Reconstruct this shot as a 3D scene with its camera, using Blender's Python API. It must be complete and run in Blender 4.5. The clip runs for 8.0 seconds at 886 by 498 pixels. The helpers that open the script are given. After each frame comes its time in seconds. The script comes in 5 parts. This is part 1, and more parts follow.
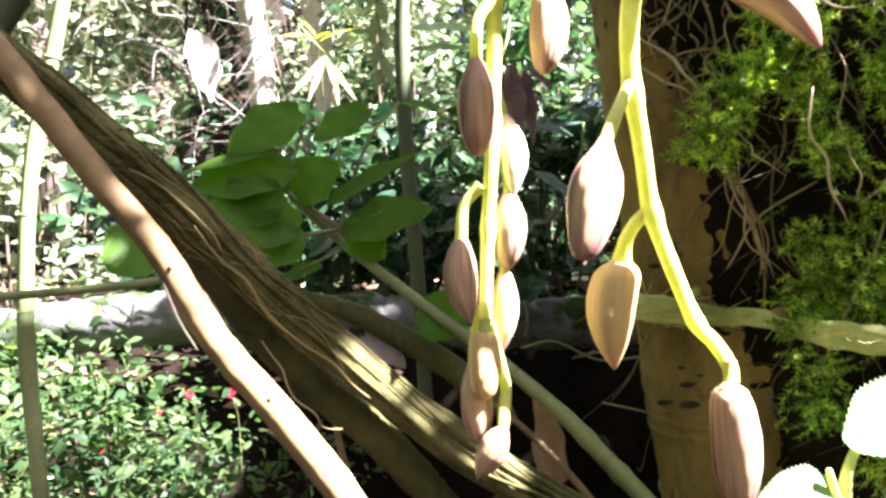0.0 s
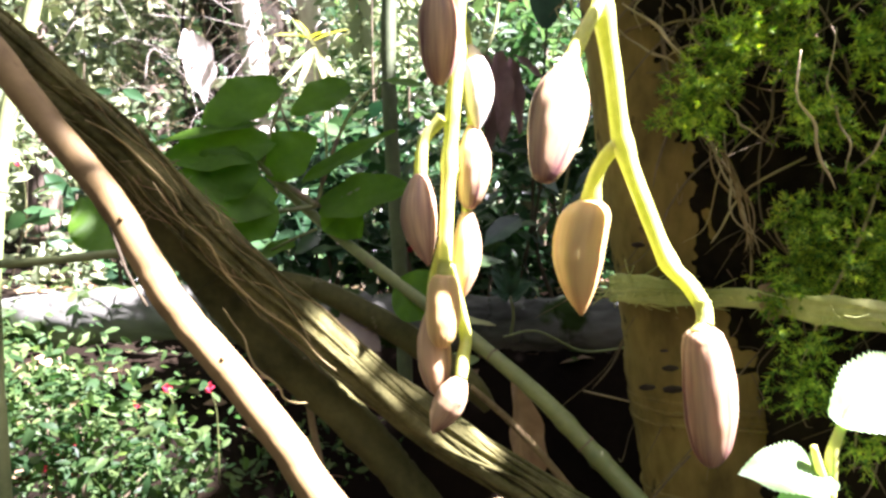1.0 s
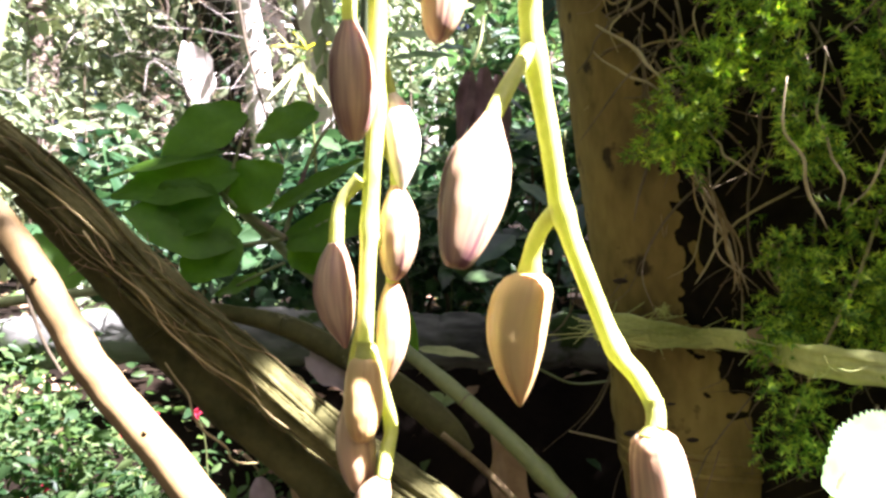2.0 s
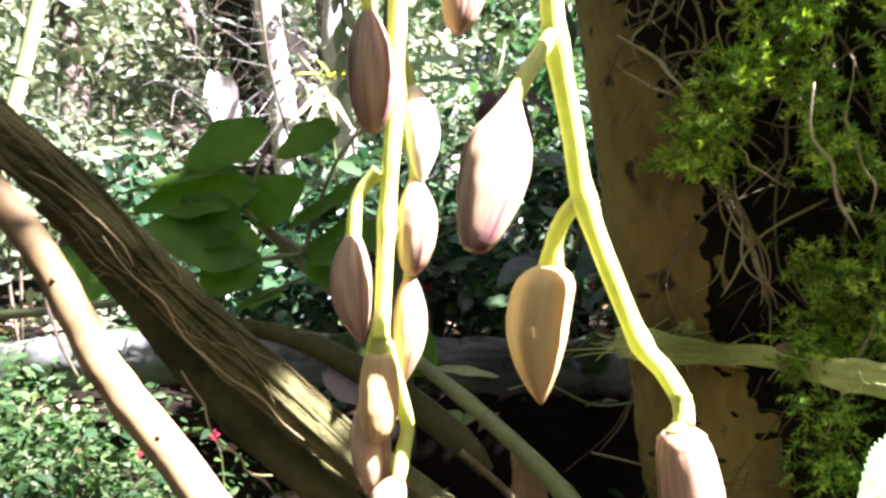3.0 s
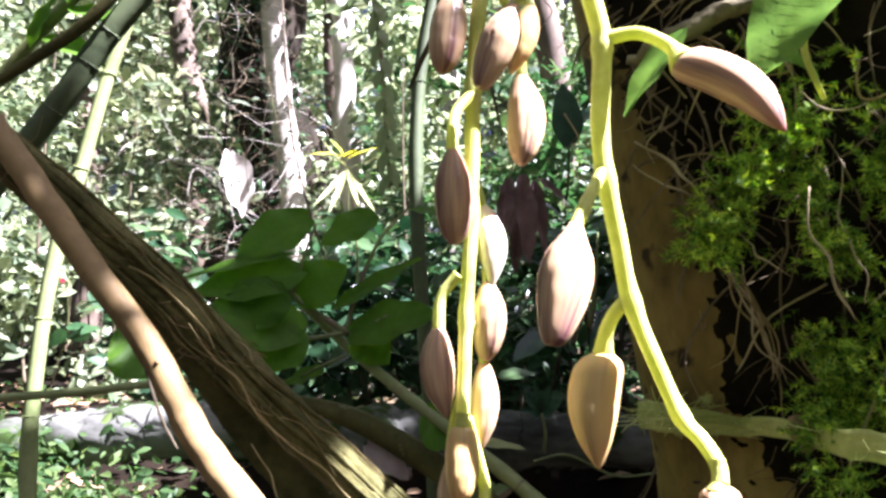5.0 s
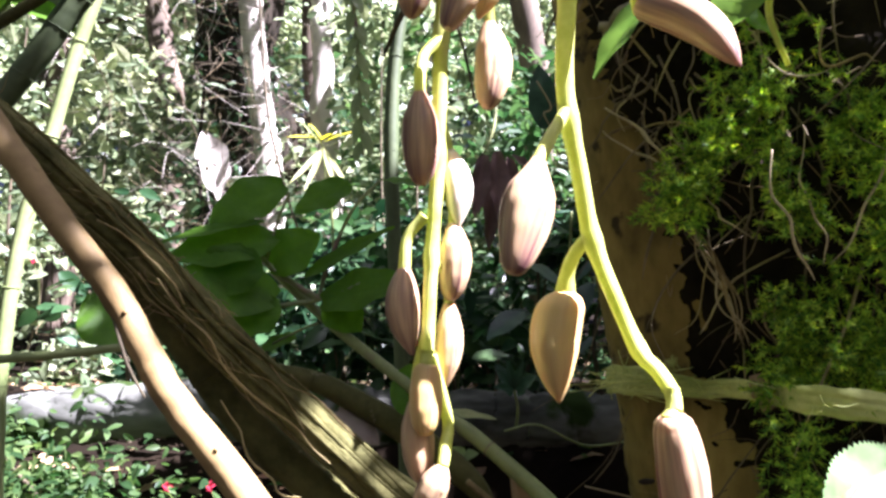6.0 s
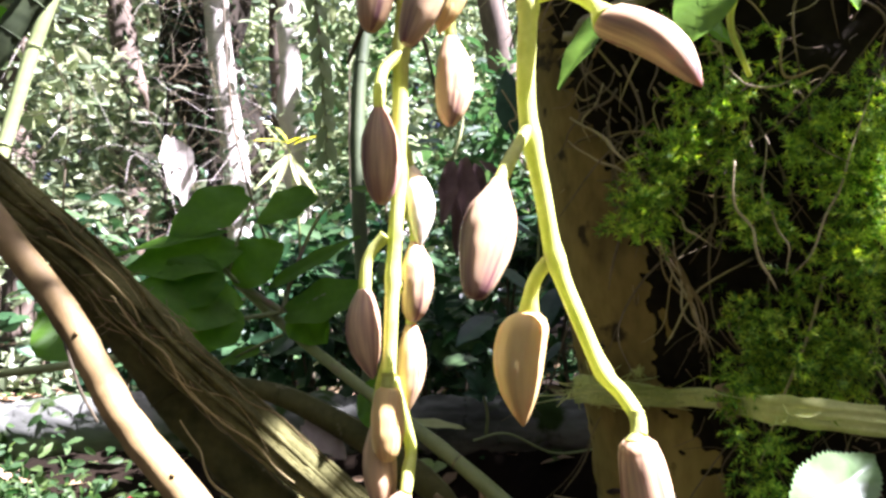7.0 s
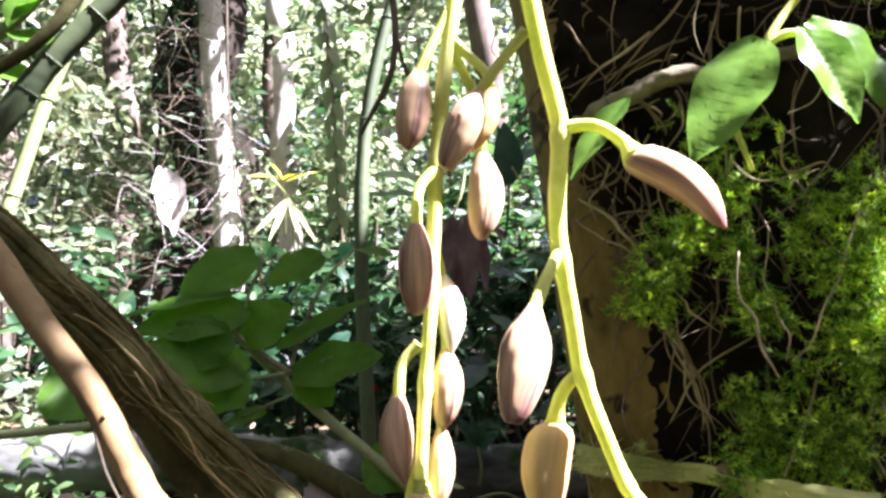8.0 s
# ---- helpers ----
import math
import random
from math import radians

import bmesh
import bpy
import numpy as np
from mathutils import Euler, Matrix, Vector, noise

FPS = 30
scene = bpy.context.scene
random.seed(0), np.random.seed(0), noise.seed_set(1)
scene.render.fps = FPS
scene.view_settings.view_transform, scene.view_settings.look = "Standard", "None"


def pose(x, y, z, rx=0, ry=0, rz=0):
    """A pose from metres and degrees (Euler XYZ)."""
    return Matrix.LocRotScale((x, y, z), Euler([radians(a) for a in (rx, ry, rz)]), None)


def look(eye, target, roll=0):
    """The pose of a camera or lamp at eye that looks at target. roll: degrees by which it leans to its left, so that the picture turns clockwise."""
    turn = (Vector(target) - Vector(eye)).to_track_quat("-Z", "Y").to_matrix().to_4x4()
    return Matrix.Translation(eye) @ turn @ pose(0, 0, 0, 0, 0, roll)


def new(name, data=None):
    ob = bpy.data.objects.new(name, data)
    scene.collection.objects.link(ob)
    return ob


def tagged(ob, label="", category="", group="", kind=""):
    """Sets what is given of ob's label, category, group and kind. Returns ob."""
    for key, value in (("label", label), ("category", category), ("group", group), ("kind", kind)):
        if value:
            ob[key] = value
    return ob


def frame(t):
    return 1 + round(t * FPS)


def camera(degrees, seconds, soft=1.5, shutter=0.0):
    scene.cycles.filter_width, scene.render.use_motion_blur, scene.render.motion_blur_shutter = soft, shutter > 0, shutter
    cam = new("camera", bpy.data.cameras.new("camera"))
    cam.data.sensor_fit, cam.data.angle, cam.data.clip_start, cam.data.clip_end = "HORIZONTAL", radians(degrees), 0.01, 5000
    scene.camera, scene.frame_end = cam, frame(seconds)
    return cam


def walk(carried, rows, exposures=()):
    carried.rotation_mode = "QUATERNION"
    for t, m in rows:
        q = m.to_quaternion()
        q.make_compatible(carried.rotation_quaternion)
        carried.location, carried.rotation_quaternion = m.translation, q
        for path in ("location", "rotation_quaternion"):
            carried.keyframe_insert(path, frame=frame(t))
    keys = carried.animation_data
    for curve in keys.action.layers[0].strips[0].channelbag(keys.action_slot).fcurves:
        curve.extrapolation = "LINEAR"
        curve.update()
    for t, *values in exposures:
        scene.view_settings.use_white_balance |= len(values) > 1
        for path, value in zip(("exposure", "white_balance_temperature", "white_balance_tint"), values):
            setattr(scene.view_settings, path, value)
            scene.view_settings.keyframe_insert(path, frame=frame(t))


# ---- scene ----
cam = camera(64.5, 8.0, soft=2.8)
PATH = [
    (0, (-0.0046, 0.0003, 1.2112), (0.0196, 1.9995, 1.1600), -2.12),
    (0.5, (0.0090, 0.0065, 1.1997), (0.0383, 2.0063, 1.1912), -1.31),
    (1, (0.0086, 0.0180, 1.1830), (0.0469, 2.0176, 1.1687), -1.05),
    (1.5, (0.0323, 0.0367, 1.2064), (0.0711, 2.0354, 1.1458), -1.59),
    (1.7, (0.0362, 0.0429, 1.2088), (0.0602, 2.0424, 1.1735), -1.75),
    (2.8, (0.0402, 0.0568, 1.1916), (0.0080, 2.0561, 1.2360), -1.50),
    (3, (0.0387, 0.0549, 1.1946), (-0.0108, 2.0526, 1.2763), -1.38),
    (3.5, (0.0394, 0.0460, 1.2001), (-0.0282, 2.0407, 1.3281), -0.78),
    (4, (0.0320, 0.0259, 1.2045), (-0.0556, 2.0145, 1.3989), -0.86),
    (4.2, (0.0210, 0.0182, 1.2103), (-0.0840, 2.0006, 1.4530), -1.12),
    (5.3, (0.0145, 0.0001, 1.1972), (-0.0017, 1.9789, 1.4873), -1.73),
    (5.5, (0.0170, -0.0032, 1.1953), (0.0158, 1.9743, 1.4942), -1.60),
    (6, (0.0188, 0.0039, 1.1811), (0.0329, 1.9876, 1.4353), -1.37),
    (6.5, (0.0167, 0.0039, 1.1805), (0.0595, 1.9880, 1.4283), -0.73),
    (7, (0.0225, 0.0088, 1.1886), (0.1202, 1.9900, 1.4440), -2.15),
    (7.5, (0.0092, 0.0010, 1.2032), (0.1103, 1.9774, 1.4920), -1.15),
    (8, (0.0041, -0.0086, 1.2186), (0.1461, 1.9583, 1.5518), -1.07),
]
EXPO, KELVIN, TINT = 3.45, 5560, 38
walk(cam, [(t, look(eye, target, roll)) for t, eye, target, roll in PATH],
     [(t, EXPO + e, KELVIN + k, TINT + g) for t, e, k, g in ((0.0, 0.4, 180, -1), (1.5, 0.22, 220, -1), (3.5, -0.02, -60, 0), (4.2, -0.08, -60, -1), (5.5, -0.4, -60, -3), (6.5, -0.36, -60, -3), (7.5, -0.2, -60, -2), (8.0, -0.12, -60, -2))])

# ---- sky and sun ----
SUN = Vector((0.56, -0.2, 0.8)).normalized()
world = bpy.data.worlds.new("sky")
scene.world = world
world.use_nodes = True
wn = world.node_tree
sky = wn.nodes.new("ShaderNodeTexSky")
sky.sky_type = "NISHITA"
sky.sun_disc = False
sky.dust_density = 8.0
sky.air_density = 0.5
sky.sun_elevation = math.asin(SUN.z)
sky.sun_rotation = math.atan2(SUN.x, SUN.y)
wn.links.new(sky.outputs[0], wn.nodes["Background"].inputs[0])
wn.nodes["Background"].inputs[1].default_value = 0.016
sun = new("sun", bpy.data.lights.new("sun", "SUN"))
sun.data.energy = 5.0
sun.data.angle = radians(0.53)
sun.data.color = (1.0, 0.95, 0.86)
sun.matrix_world = look(SUN * 20, (0, 0, 0))


# ---- materials ----
def surface(name, low, high, scale=20.0, rough=0.6, bump=0.3, fine=180.0, stretch=(1, 1, 1), coords="Object",
            glow=0.0, vary=0.0, coat=0.0, spots=None, spot_scale=40.0, spot_cut=0.62, shine=0.5):
    """A two-scale mottled surface. glow: how much light passes through; vary: tint from piece to piece; spots: colour of blotches."""
    m = bpy.data.materials.new(name)
    m.use_nodes = True
    nt = m.node_tree
    n, l = nt.nodes, nt.links
    bsdf = n["Principled BSDF"]
    tc, mp = n.new("ShaderNodeTexCoord"), n.new("ShaderNodeMapping")
    mp.inputs["Scale"].default_value = stretch
    l.new(tc.outputs[coords], mp.inputs["Vector"])
    big, small = n.new("ShaderNodeTexNoise"), n.new("ShaderNodeTexNoise")
    big.inputs["Scale"].default_value, small.inputs["Scale"].default_value = scale, fine
    big.inputs["Detail"].default_value, small.inputs["Detail"].default_value = 4.0, 3.0
    for k in (big, small):
        l.new(mp.outputs[0], k.inputs["Vector"])
    add = n.new("ShaderNodeMath")
    add.operation = "MULTIPLY_ADD"
    add.inputs[1].default_value = 0.35
    l.new(small.outputs["Fac"], add.inputs[0])
    l.new(big.outputs["Fac"], add.inputs[2])
    ramp = n.new("ShaderNodeMapRange")
    ramp.inputs["From Min"].default_value, ramp.inputs["From Max"].default_value = 0.42, 0.95
    l.new(add.outputs[0], ramp.inputs["Value"])
    mix = n.new("ShaderNodeMix")
    mix.data_type = "RGBA"
    mix.inputs["A"].default_value, mix.inputs["B"].default_value = (*low, 1), (*high, 1)
    l.new(ramp.outputs[0], mix.inputs["Factor"])
    colour = mix.outputs["Result"]
    if spots:
        sp, cut, mx = n.new("ShaderNodeTexNoise"), n.new("ShaderNodeMapRange"), n.new("ShaderNodeMix")
        sp.inputs["Scale"].default_value, sp.inputs["Detail"].default_value = spot_scale, 5.0
        cut.inputs["From Min"].default_value, cut.inputs["From Max"].default_value = spot_cut, spot_cut + 0.06
        mx.data_type = "RGBA"
        mx.inputs["B"].default_value = (*spots, 1)
        l.new(tc.outputs["Object"], sp.inputs["Vector"])
        l.new(sp.outputs["Fac"], cut.inputs["Value"])
        l.new(cut.outputs[0], mx.inputs["Factor"])
        l.new(colour, mx.inputs["A"])
        colour = mx.outputs["Result"]
    if vary:
        geo, hsv = n.new("ShaderNodeNewGeometry"), n.new("ShaderNodeHueSaturation")
        for out, lo, hi, slot in (("Random Per Island", 1 - vary, 1 + vary, "Value"), ("Random Per Island", 0.5 + vary * 0.07, 0.5 - vary * 0.07, "Hue")):
            r = n.new("ShaderNodeMapRange")
            r.inputs["To Min"].default_value, r.inputs["To Max"].default_value = lo, hi
            l.new(geo.outputs[out], r.inputs["Value"])
            l.new(r.outputs[0], hsv.inputs[slot])
        l.new(colour, hsv.inputs["Color"])
        colour = hsv.outputs["Color"]
    l.new(colour, bsdf.inputs["Base Color"])
    bsdf.inputs["Roughness"].default_value = rough
    bsdf.inputs["Specular IOR Level"].default_value = shine
    bsdf.inputs["Coat Weight"].default_value = coat
    bsdf.inputs["Coat Roughness"].default_value = 0.25
    if bump:
        b = n.new("ShaderNodeBump")
        b.inputs["Strength"].default_value, b.inputs["Distance"].default_value = bump, 0.002
        l.new(add.outputs[0], b.inputs["Height"])
        l.new(b.outputs[0], bsdf.inputs["Normal"])
    if glow:
        tr, ms = n.new("ShaderNodeBsdfTranslucent"), n.new("ShaderNodeMixShader")
        gain = n.new("ShaderNodeHueSaturation")
        gain.inputs["Saturation"].default_value, gain.inputs["Value"].default_value = 1.15, 1.6
        l.new(colour, gain.inputs["Color"])
        l.new(gain.outputs[0], tr.inputs["Color"])
        ms.inputs[0].default_value = glow
        l.new(bsdf.outputs[0], ms.inputs[1])
        l.new(tr.outputs[0], ms.inputs[2])
        l.new(ms.outputs[0], n["Material Output"].inputs["Surface"])
    return m


# soil colour and shine lowered so that the shaded hollow goes black
M_SHADESOIL = surface("soil", (0.004, 0.003, 0.0018), (0.016, 0.011, 0.006), 6, 0.95, 0.8, 90, shine=0.08)
M_TRUNK = surface("smooth_bark", (0.07, 0.048, 0.011), (0.44, 0.32, 0.085), 16, 0.72, 0.5, 110, (1, 1, 0.5), spots=(0.05, 0.034, 0.012), spot_scale=34, spot_cut=0.6, shine=0.25)
# bark taken down to near black, the shade behind the moss put into its colour
M_GLOOMBARK = surface("gloom_dark_bark", (0.006, 0.005, 0.003), (0.03, 0.024, 0.012), 16, 0.95, 0.9, 120, shine=0.08)
M_MOSS = surface("moss", (0.09, 0.2, 0.018), (0.48, 0.7, 0.08), 45, 0.6, 0.0, 200, glow=0.35, vary=0.6, shine=0.4)
M_MOSSBRANCH = surface("moss_grown_bark", (0.12, 0.1, 0.045), (0.4, 0.36, 0.18), 40, 0.9, 0.8, 200)
M_GOLDROOT = surface("golden_rootlet", (0.3, 0.24, 0.08), (0.6, 0.5, 0.22), 40, 0.7, 0.3, 300)
M_DRYROOT = surface("dry_rootlet", (0.08, 0.06, 0.025), (0.26, 0.2, 0.1), 40, 0.85, 0.3, 300, vary=0.3)
M_ROOT = surface("root", (0.15, 0.105, 0.035), (0.42, 0.32, 0.14), 30, 0.8, 0.3, 300, vary=0.3)
M_PALEROOT = surface("pale_root", (0.3, 0.24, 0.11), (0.64, 0.54, 0.31), 40, 0.75, 0.3, 300)
M_STRAND = surface("vine_bark", (0.048, 0.051, 0.014), (0.225, 0.215, 0.075), 40, 0.88, 1.0, 300, vary=0.35, shine=0.2)
M_OLIVE = surface("olive_vine_bark", (0.042, 0.047, 0.011), (0.165, 0.155, 0.047), 22, 0.75, 0.5, 200, spots=(0.3, 0.28, 0.15), spot_scale=60, spot_cut=0.68, shine=0.25)
M_TAN = surface("tan_bark", (0.17, 0.11, 0.034), (0.42, 0.3, 0.12), 18, 0.7, 0.4, 160, spots=(0.1, 0.058, 0.02), spot_scale=35, spot_cut=0.64)
M_STEM = surface("raceme_stem", (0.54, 0.6, 0.09), (0.78, 0.8, 0.27), 60, 0.35, 0.1, 400, glow=0.2)
M_GREENSTEM = surface("green_stem", (0.14, 0.18, 0.055), (0.33, 0.37, 0.13), 14, 0.45, 0.15, 200, spots=(0.24, 0.14, 0.12), spot_scale=16, spot_cut=0.57)
M_NODE = surface("purple_node", (0.14, 0.08, 0.06), (0.3, 0.19, 0.14), 60, 0.6, 0.3, 300)
# raised to stand in for the sun that misses the upright cane
M_CANE = surface("green_cane", (0.16, 0.22, 0.07), (0.4, 0.46, 0.19), 12, 0.5, 0.15, 150)
M_DULLCANE = surface("dull_green_cane", (0.05, 0.075, 0.03), (0.13, 0.17, 0.07), 12, 0.55, 0.2, 150)
M_SHINGLE = surface("shingle_leaf", (0.22, 0.3, 0.12), (0.38, 0.46, 0.22), 30, 0.4, 0.2, 150, glow=0.3, vary=0.15)
M_LEAF = surface("leaf", (0.065, 0.165, 0.014), (0.13, 0.275, 0.024), 25, 0.5, 0.25, 160, glow=0.5, vary=0.15, shine=0.25)
M_BROADLEAF = surface("broad_leaf", (0.08, 0.19, 0.02), (0.19, 0.34, 0.04), 30, 0.26, 0.3, 200, glow=0.4)
# green lifted towards white to carry full sun on single leaves
M_SUNLITLEAF = surface("sunlit_leaf", (0.14, 0.27, 0.09), (0.3, 0.44, 0.2), 30, 0.35, 0.25, 200, glow=0.3)
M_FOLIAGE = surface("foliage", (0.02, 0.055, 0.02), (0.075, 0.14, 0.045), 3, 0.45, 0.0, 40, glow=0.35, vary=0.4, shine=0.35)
# leaf colour raised and paled to carry the glare of the sunlit background
M_GLAREFOLIAGE = surface("glare_foliage", (0.1, 0.145, 0.07), (0.36, 0.42, 0.24), 2, 0.35, 0.0, 30, glow=0.35, vary=0.5, shine=0.5)
# dark and little translucent, so the added crowns pass little light
M_CANOPY = surface("canopy_leaf", (0.03, 0.06, 0.015), (0.07, 0.12, 0.03), 3, 0.5, 0.0, 40, glow=0.12, vary=0.3, shine=0.25)
M_HERB = surface("herb_leaf", (0.03, 0.068, 0.02), (0.105, 0.18, 0.055), 4, 0.5, 0.0, 40, glow=0.5, vary=0.5, shine=0.25)
M_BLUELEAF = surface("blue_green_leaf", (0.012, 0.045, 0.022), (0.045, 0.11, 0.055), 30, 0.45, 0.25, 150, glow=0.2)
# leaves darkened to stand in for the shade low in the undergrowth
M_SHADEFOLIAGE = surface("shade_foliage", (0.012, 0.04, 0.014), (0.05, 0.11, 0.04), 5, 0.35, 0.0, 40, glow=0.2, vary=0.5, shine=0.25)
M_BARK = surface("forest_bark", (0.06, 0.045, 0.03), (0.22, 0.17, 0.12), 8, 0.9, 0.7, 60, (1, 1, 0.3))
# shaded copy of the forest bark, nearly black
M_SHADEBARK = surface("shade_bark", (0.012, 0.011, 0.008), (0.055, 0.045, 0.032), 8, 0.95, 0.9, 60, (1, 1, 0.3), shine=0.08)
M_PALEBARK = surface("pale_bark", (0.35, 0.31, 0.25), (0.66, 0.62, 0.54), 6, 0.8, 0.5, 60, (1, 1, 0.5))
M_LOG = surface("weathered_log", (0.04, 0.043, 0.035), (0.25, 0.26, 0.22), 9, 0.95, 1.0, 70, (0.3, 1, 1), spots=(0.025, 0.045, 0.01), spot_scale=9, spot_cut=0.52, shine=0.08)
M_DEAD = surface("dead_leaf", (0.2, 0.12, 0.06), (0.5, 0.36, 0.2), 12, 0.8, 0.4, 120, glow=0.2, vary=0.3)
M_DARKDEAD = surface("dark_dead_leaf", (0.09, 0.055, 0.045), (0.28, 0.18, 0.15), 14, 0.85, 0.5, 120, vary=0.3)
M_GREYDEAD = surface("grey_dead_leaf", (0.26, 0.2, 0.17), (0.5, 0.42, 0.36), 12, 0.8, 0.4, 120)
M_STRAPLEAF = surface("pale_strap_leaf", (0.2, 0.24, 0.07), (0.46, 0.48, 0.2), 14, 0.45, 0.2, 120, glow=0.3, vary=0.2)
M_YELLOWLEAF = surface("yellow_leaf", (0.5, 0.5, 0.03), (0.7, 0.66, 0.08), 14, 0.5, 0.2, 120, glow=0.4)
M_STRAW = surface("bast_fibre", (0.4, 0.46, 0.1), (0.73, 0.77, 0.28), 30, 0.65, 0.5, 300, vary=0.15)
M_SCAR = surface("bark_scar", (0.015, 0.01, 0.007), (0.06, 0.04, 0.025), 60, 0.95, 0.6, 300)
M_RED = surface("red_petal", (0.55, 0.03, 0.05), (0.75, 0.08, 0.12), 30, 0.5, 0.0, 100, glow=0.3, vary=0.2)
M_DARKSTEM = surface("dark_stem", (0.03, 0.045, 0.015), (0.08, 0.1, 0.04), 30, 0.7, 0.2, 200)
M_TWIG = surface("twig", (0.04, 0.032, 0.016), (0.16, 0.13, 0.07), 30, 0.85, 0.4, 200, vary=0.2)


def bud_surface(name, pale, deep, groove, shift):
    m = bpy.data.materials.new(name)
    m.use_nodes = True
    nt = m.node_tree
    n, l = nt.nodes, nt.links
    bsdf = n["Principled BSDF"]
    tc, mp, no, no2 = n.new("ShaderNodeTexCoord"), n.new("ShaderNodeMapping"), n.new("ShaderNodeTexNoise"), n.new("ShaderNodeTexNoise")
    mp.inputs["Scale"].default_value = (2.6, 0.45, 1.0)
    l.new(tc.outputs["UV"], mp.inputs["Vector"])
    l.new(mp.outputs[0], no.inputs["Vector"])
    no.inputs["Scale"].default_value, no.inputs["Detail"].default_value = 2.2, 4.0
    l.new(tc.outputs["Object"], no2.inputs["Vector"])
    no2.inputs["Scale"].default_value, no2.inputs["Detail"].default_value = 70.0, 4.0
    sep = n.new("ShaderNodeSeparateXYZ")
    l.new(tc.outputs["UV"], sep.inputs[0])
    # pigment: streaks along the sepals, gathered in the grooves and at the tip
    info, rnd = n.new("ShaderNodeObjectInfo"), n.new("ShaderNodeMath")
    rnd.operation = "MULTIPLY"
    rnd.inputs[1].default_value = 0.22
    l.new(info.outputs["Random"], rnd.inputs[0])
    s1, s2, s3 = n.new("ShaderNodeMath"), n.new("ShaderNodeMath"), n.new("ShaderNodeMath")
    s1.operation = s2.operation = "MULTIPLY_ADD"
    s1.inputs[1].default_value = 1.3
    l.new(no.outputs["Fac"], s1.inputs[0])
    l.new(rnd.outputs[0], s1.inputs[2])
    tip = n.new("ShaderNodeMapRange")
    tip.inputs["From Min"].default_value, tip.inputs["From Max"].default_value = 0.7, 1.0
    tip.inputs["To Max"].default_value = 0.3
    l.new(sep.outputs["Y"], tip.inputs["Value"])
    s3.operation = "ADD"
    l.new(s1.outputs[0], s3.inputs[0])
    l.new(tip.outputs[0], s3.inputs[1])
    pp, gr, s4 = n.new("ShaderNodeMath"), n.new("ShaderNodeMapRange"), n.new("ShaderNodeMath")
    pp.operation, s4.operation = "PINGPONG", "ADD"
    pp.inputs[1].default_value = 0.5
    l.new(sep.outputs["X"], pp.inputs[0])
    gr.inputs["From Min"].default_value, gr.inputs["From Max"].default_value = 0.0, 0.24
    gr.inputs["To Min"].default_value, gr.inputs["To Max"].default_value = groove, -0.06
    l.new(pp.outputs[0], gr.inputs["Value"])
    l.new(gr.outputs[0], s4.inputs[0])
    l.new(s3.outputs[0], s4.inputs[1])
    rg = n.new("ShaderNodeMapRange")
    rg.inputs["From Min"].default_value, rg.inputs["From Max"].default_value = 0.5 + shift, 1.15 + shift
    l.new(s4.outputs[0], rg.inputs["Value"])
    mix = n.new("ShaderNodeMix")
    mix.data_type = "RGBA"
    mix.inputs["A"].default_value, mix.inputs["B"].default_value = (*pale, 1), (*deep, 1)
    l.new(rg.outputs[0], mix.inputs["Factor"])
    l.new(mix.outputs["Result"], bsdf.inputs["Base Color"])
    bsdf.inputs["Roughness"].default_value = 0.4
    bsdf.inputs["Subsurface Weight"].default_value = 0.18
    bsdf.inputs["Subsurface Radius"].default_value = (0.006, 0.003, 0.0015)
    bsdf.inputs["Subsurface Scale"].default_value = 1.0
    b = n.new("ShaderNodeBump")
    b.inputs["Strength"].default_value, b.inputs["Distance"].default_value = 0.2, 0.0008
    l.new(no.outputs["Fac"], b.inputs["Height"])
    l.new(b.outputs[0], bsdf.inputs["Normal"])
    return m


M_BUD = bud_surface("bud_skin", (0.66, 0.47, 0.25), (0.19, 0.085, 0.08), 0.32, 0.13)
M_TANBUD = bud_surface("tan_bud_skin", (0.7, 0.52, 0.19), (0.46, 0.25, 0.1), 0.08, 0.17)

# near-white copy of the bud skin, for the bud in full sun
M_SUNLITBUD = bud_surface("sunlit_bud_skin", (0.8, 0.76, 0.55), (0.6, 0.5, 0.35), 0.1, 0.25)


# ---- shaping helpers ----
def mesh_of(name, verts, faces, mat, uv=None, smooth=True):
    me = bpy.data.meshes.new(name)
    me.from_pydata([tuple(v) for v in verts], [], [tuple(f) for f in faces])
    if uv is not None:
        idx = np.empty(len(me.loops), dtype=np.int32)
        me.loops.foreach_get("vertex_index", idx)
        me.uv_layers.new(name="UVMap").data.foreach_set("uv", np.asarray(uv, dtype=np.float32)[idx].ravel())
    me.materials.append(mat)
    if smooth:
        me.polygons.foreach_set("use_smooth", np.ones(len(me.polygons), dtype=bool))
    me.update()
    return me


def part(name, me, parent=None, label=""):
    ob = new(name, me)
    if parent is not None:
        ob.parent = parent
        ob.matrix_parent_inverse = parent.matrix_world.inverted()
    return tagged(ob, label)


def smooth_line(points, n):
    """n places along a smooth curve through the points."""
    p = np.asarray(points, float)
    if len(p) == 2:
        return p[0] + (p[1] - p[0]) * np.linspace(0, 1, n)[:, None]
    p = np.vstack([2 * p[0] - p[1], p, 2 * p[-1] - p[-2]])
    u = np.linspace(0, len(p) - 3 - 1e-9, n)
    i = u.astype(int)
    f = (u - i)[:, None]
    a, b, c, d = p[i], p[i + 1], p[i + 2], p[i + 3]
    return 0.5 * (2 * b + (c - a) * f + (2 * a - 5 * b + 4 * c - d) * f**2 + (3 * b - a - 3 * c + d) * f**3)


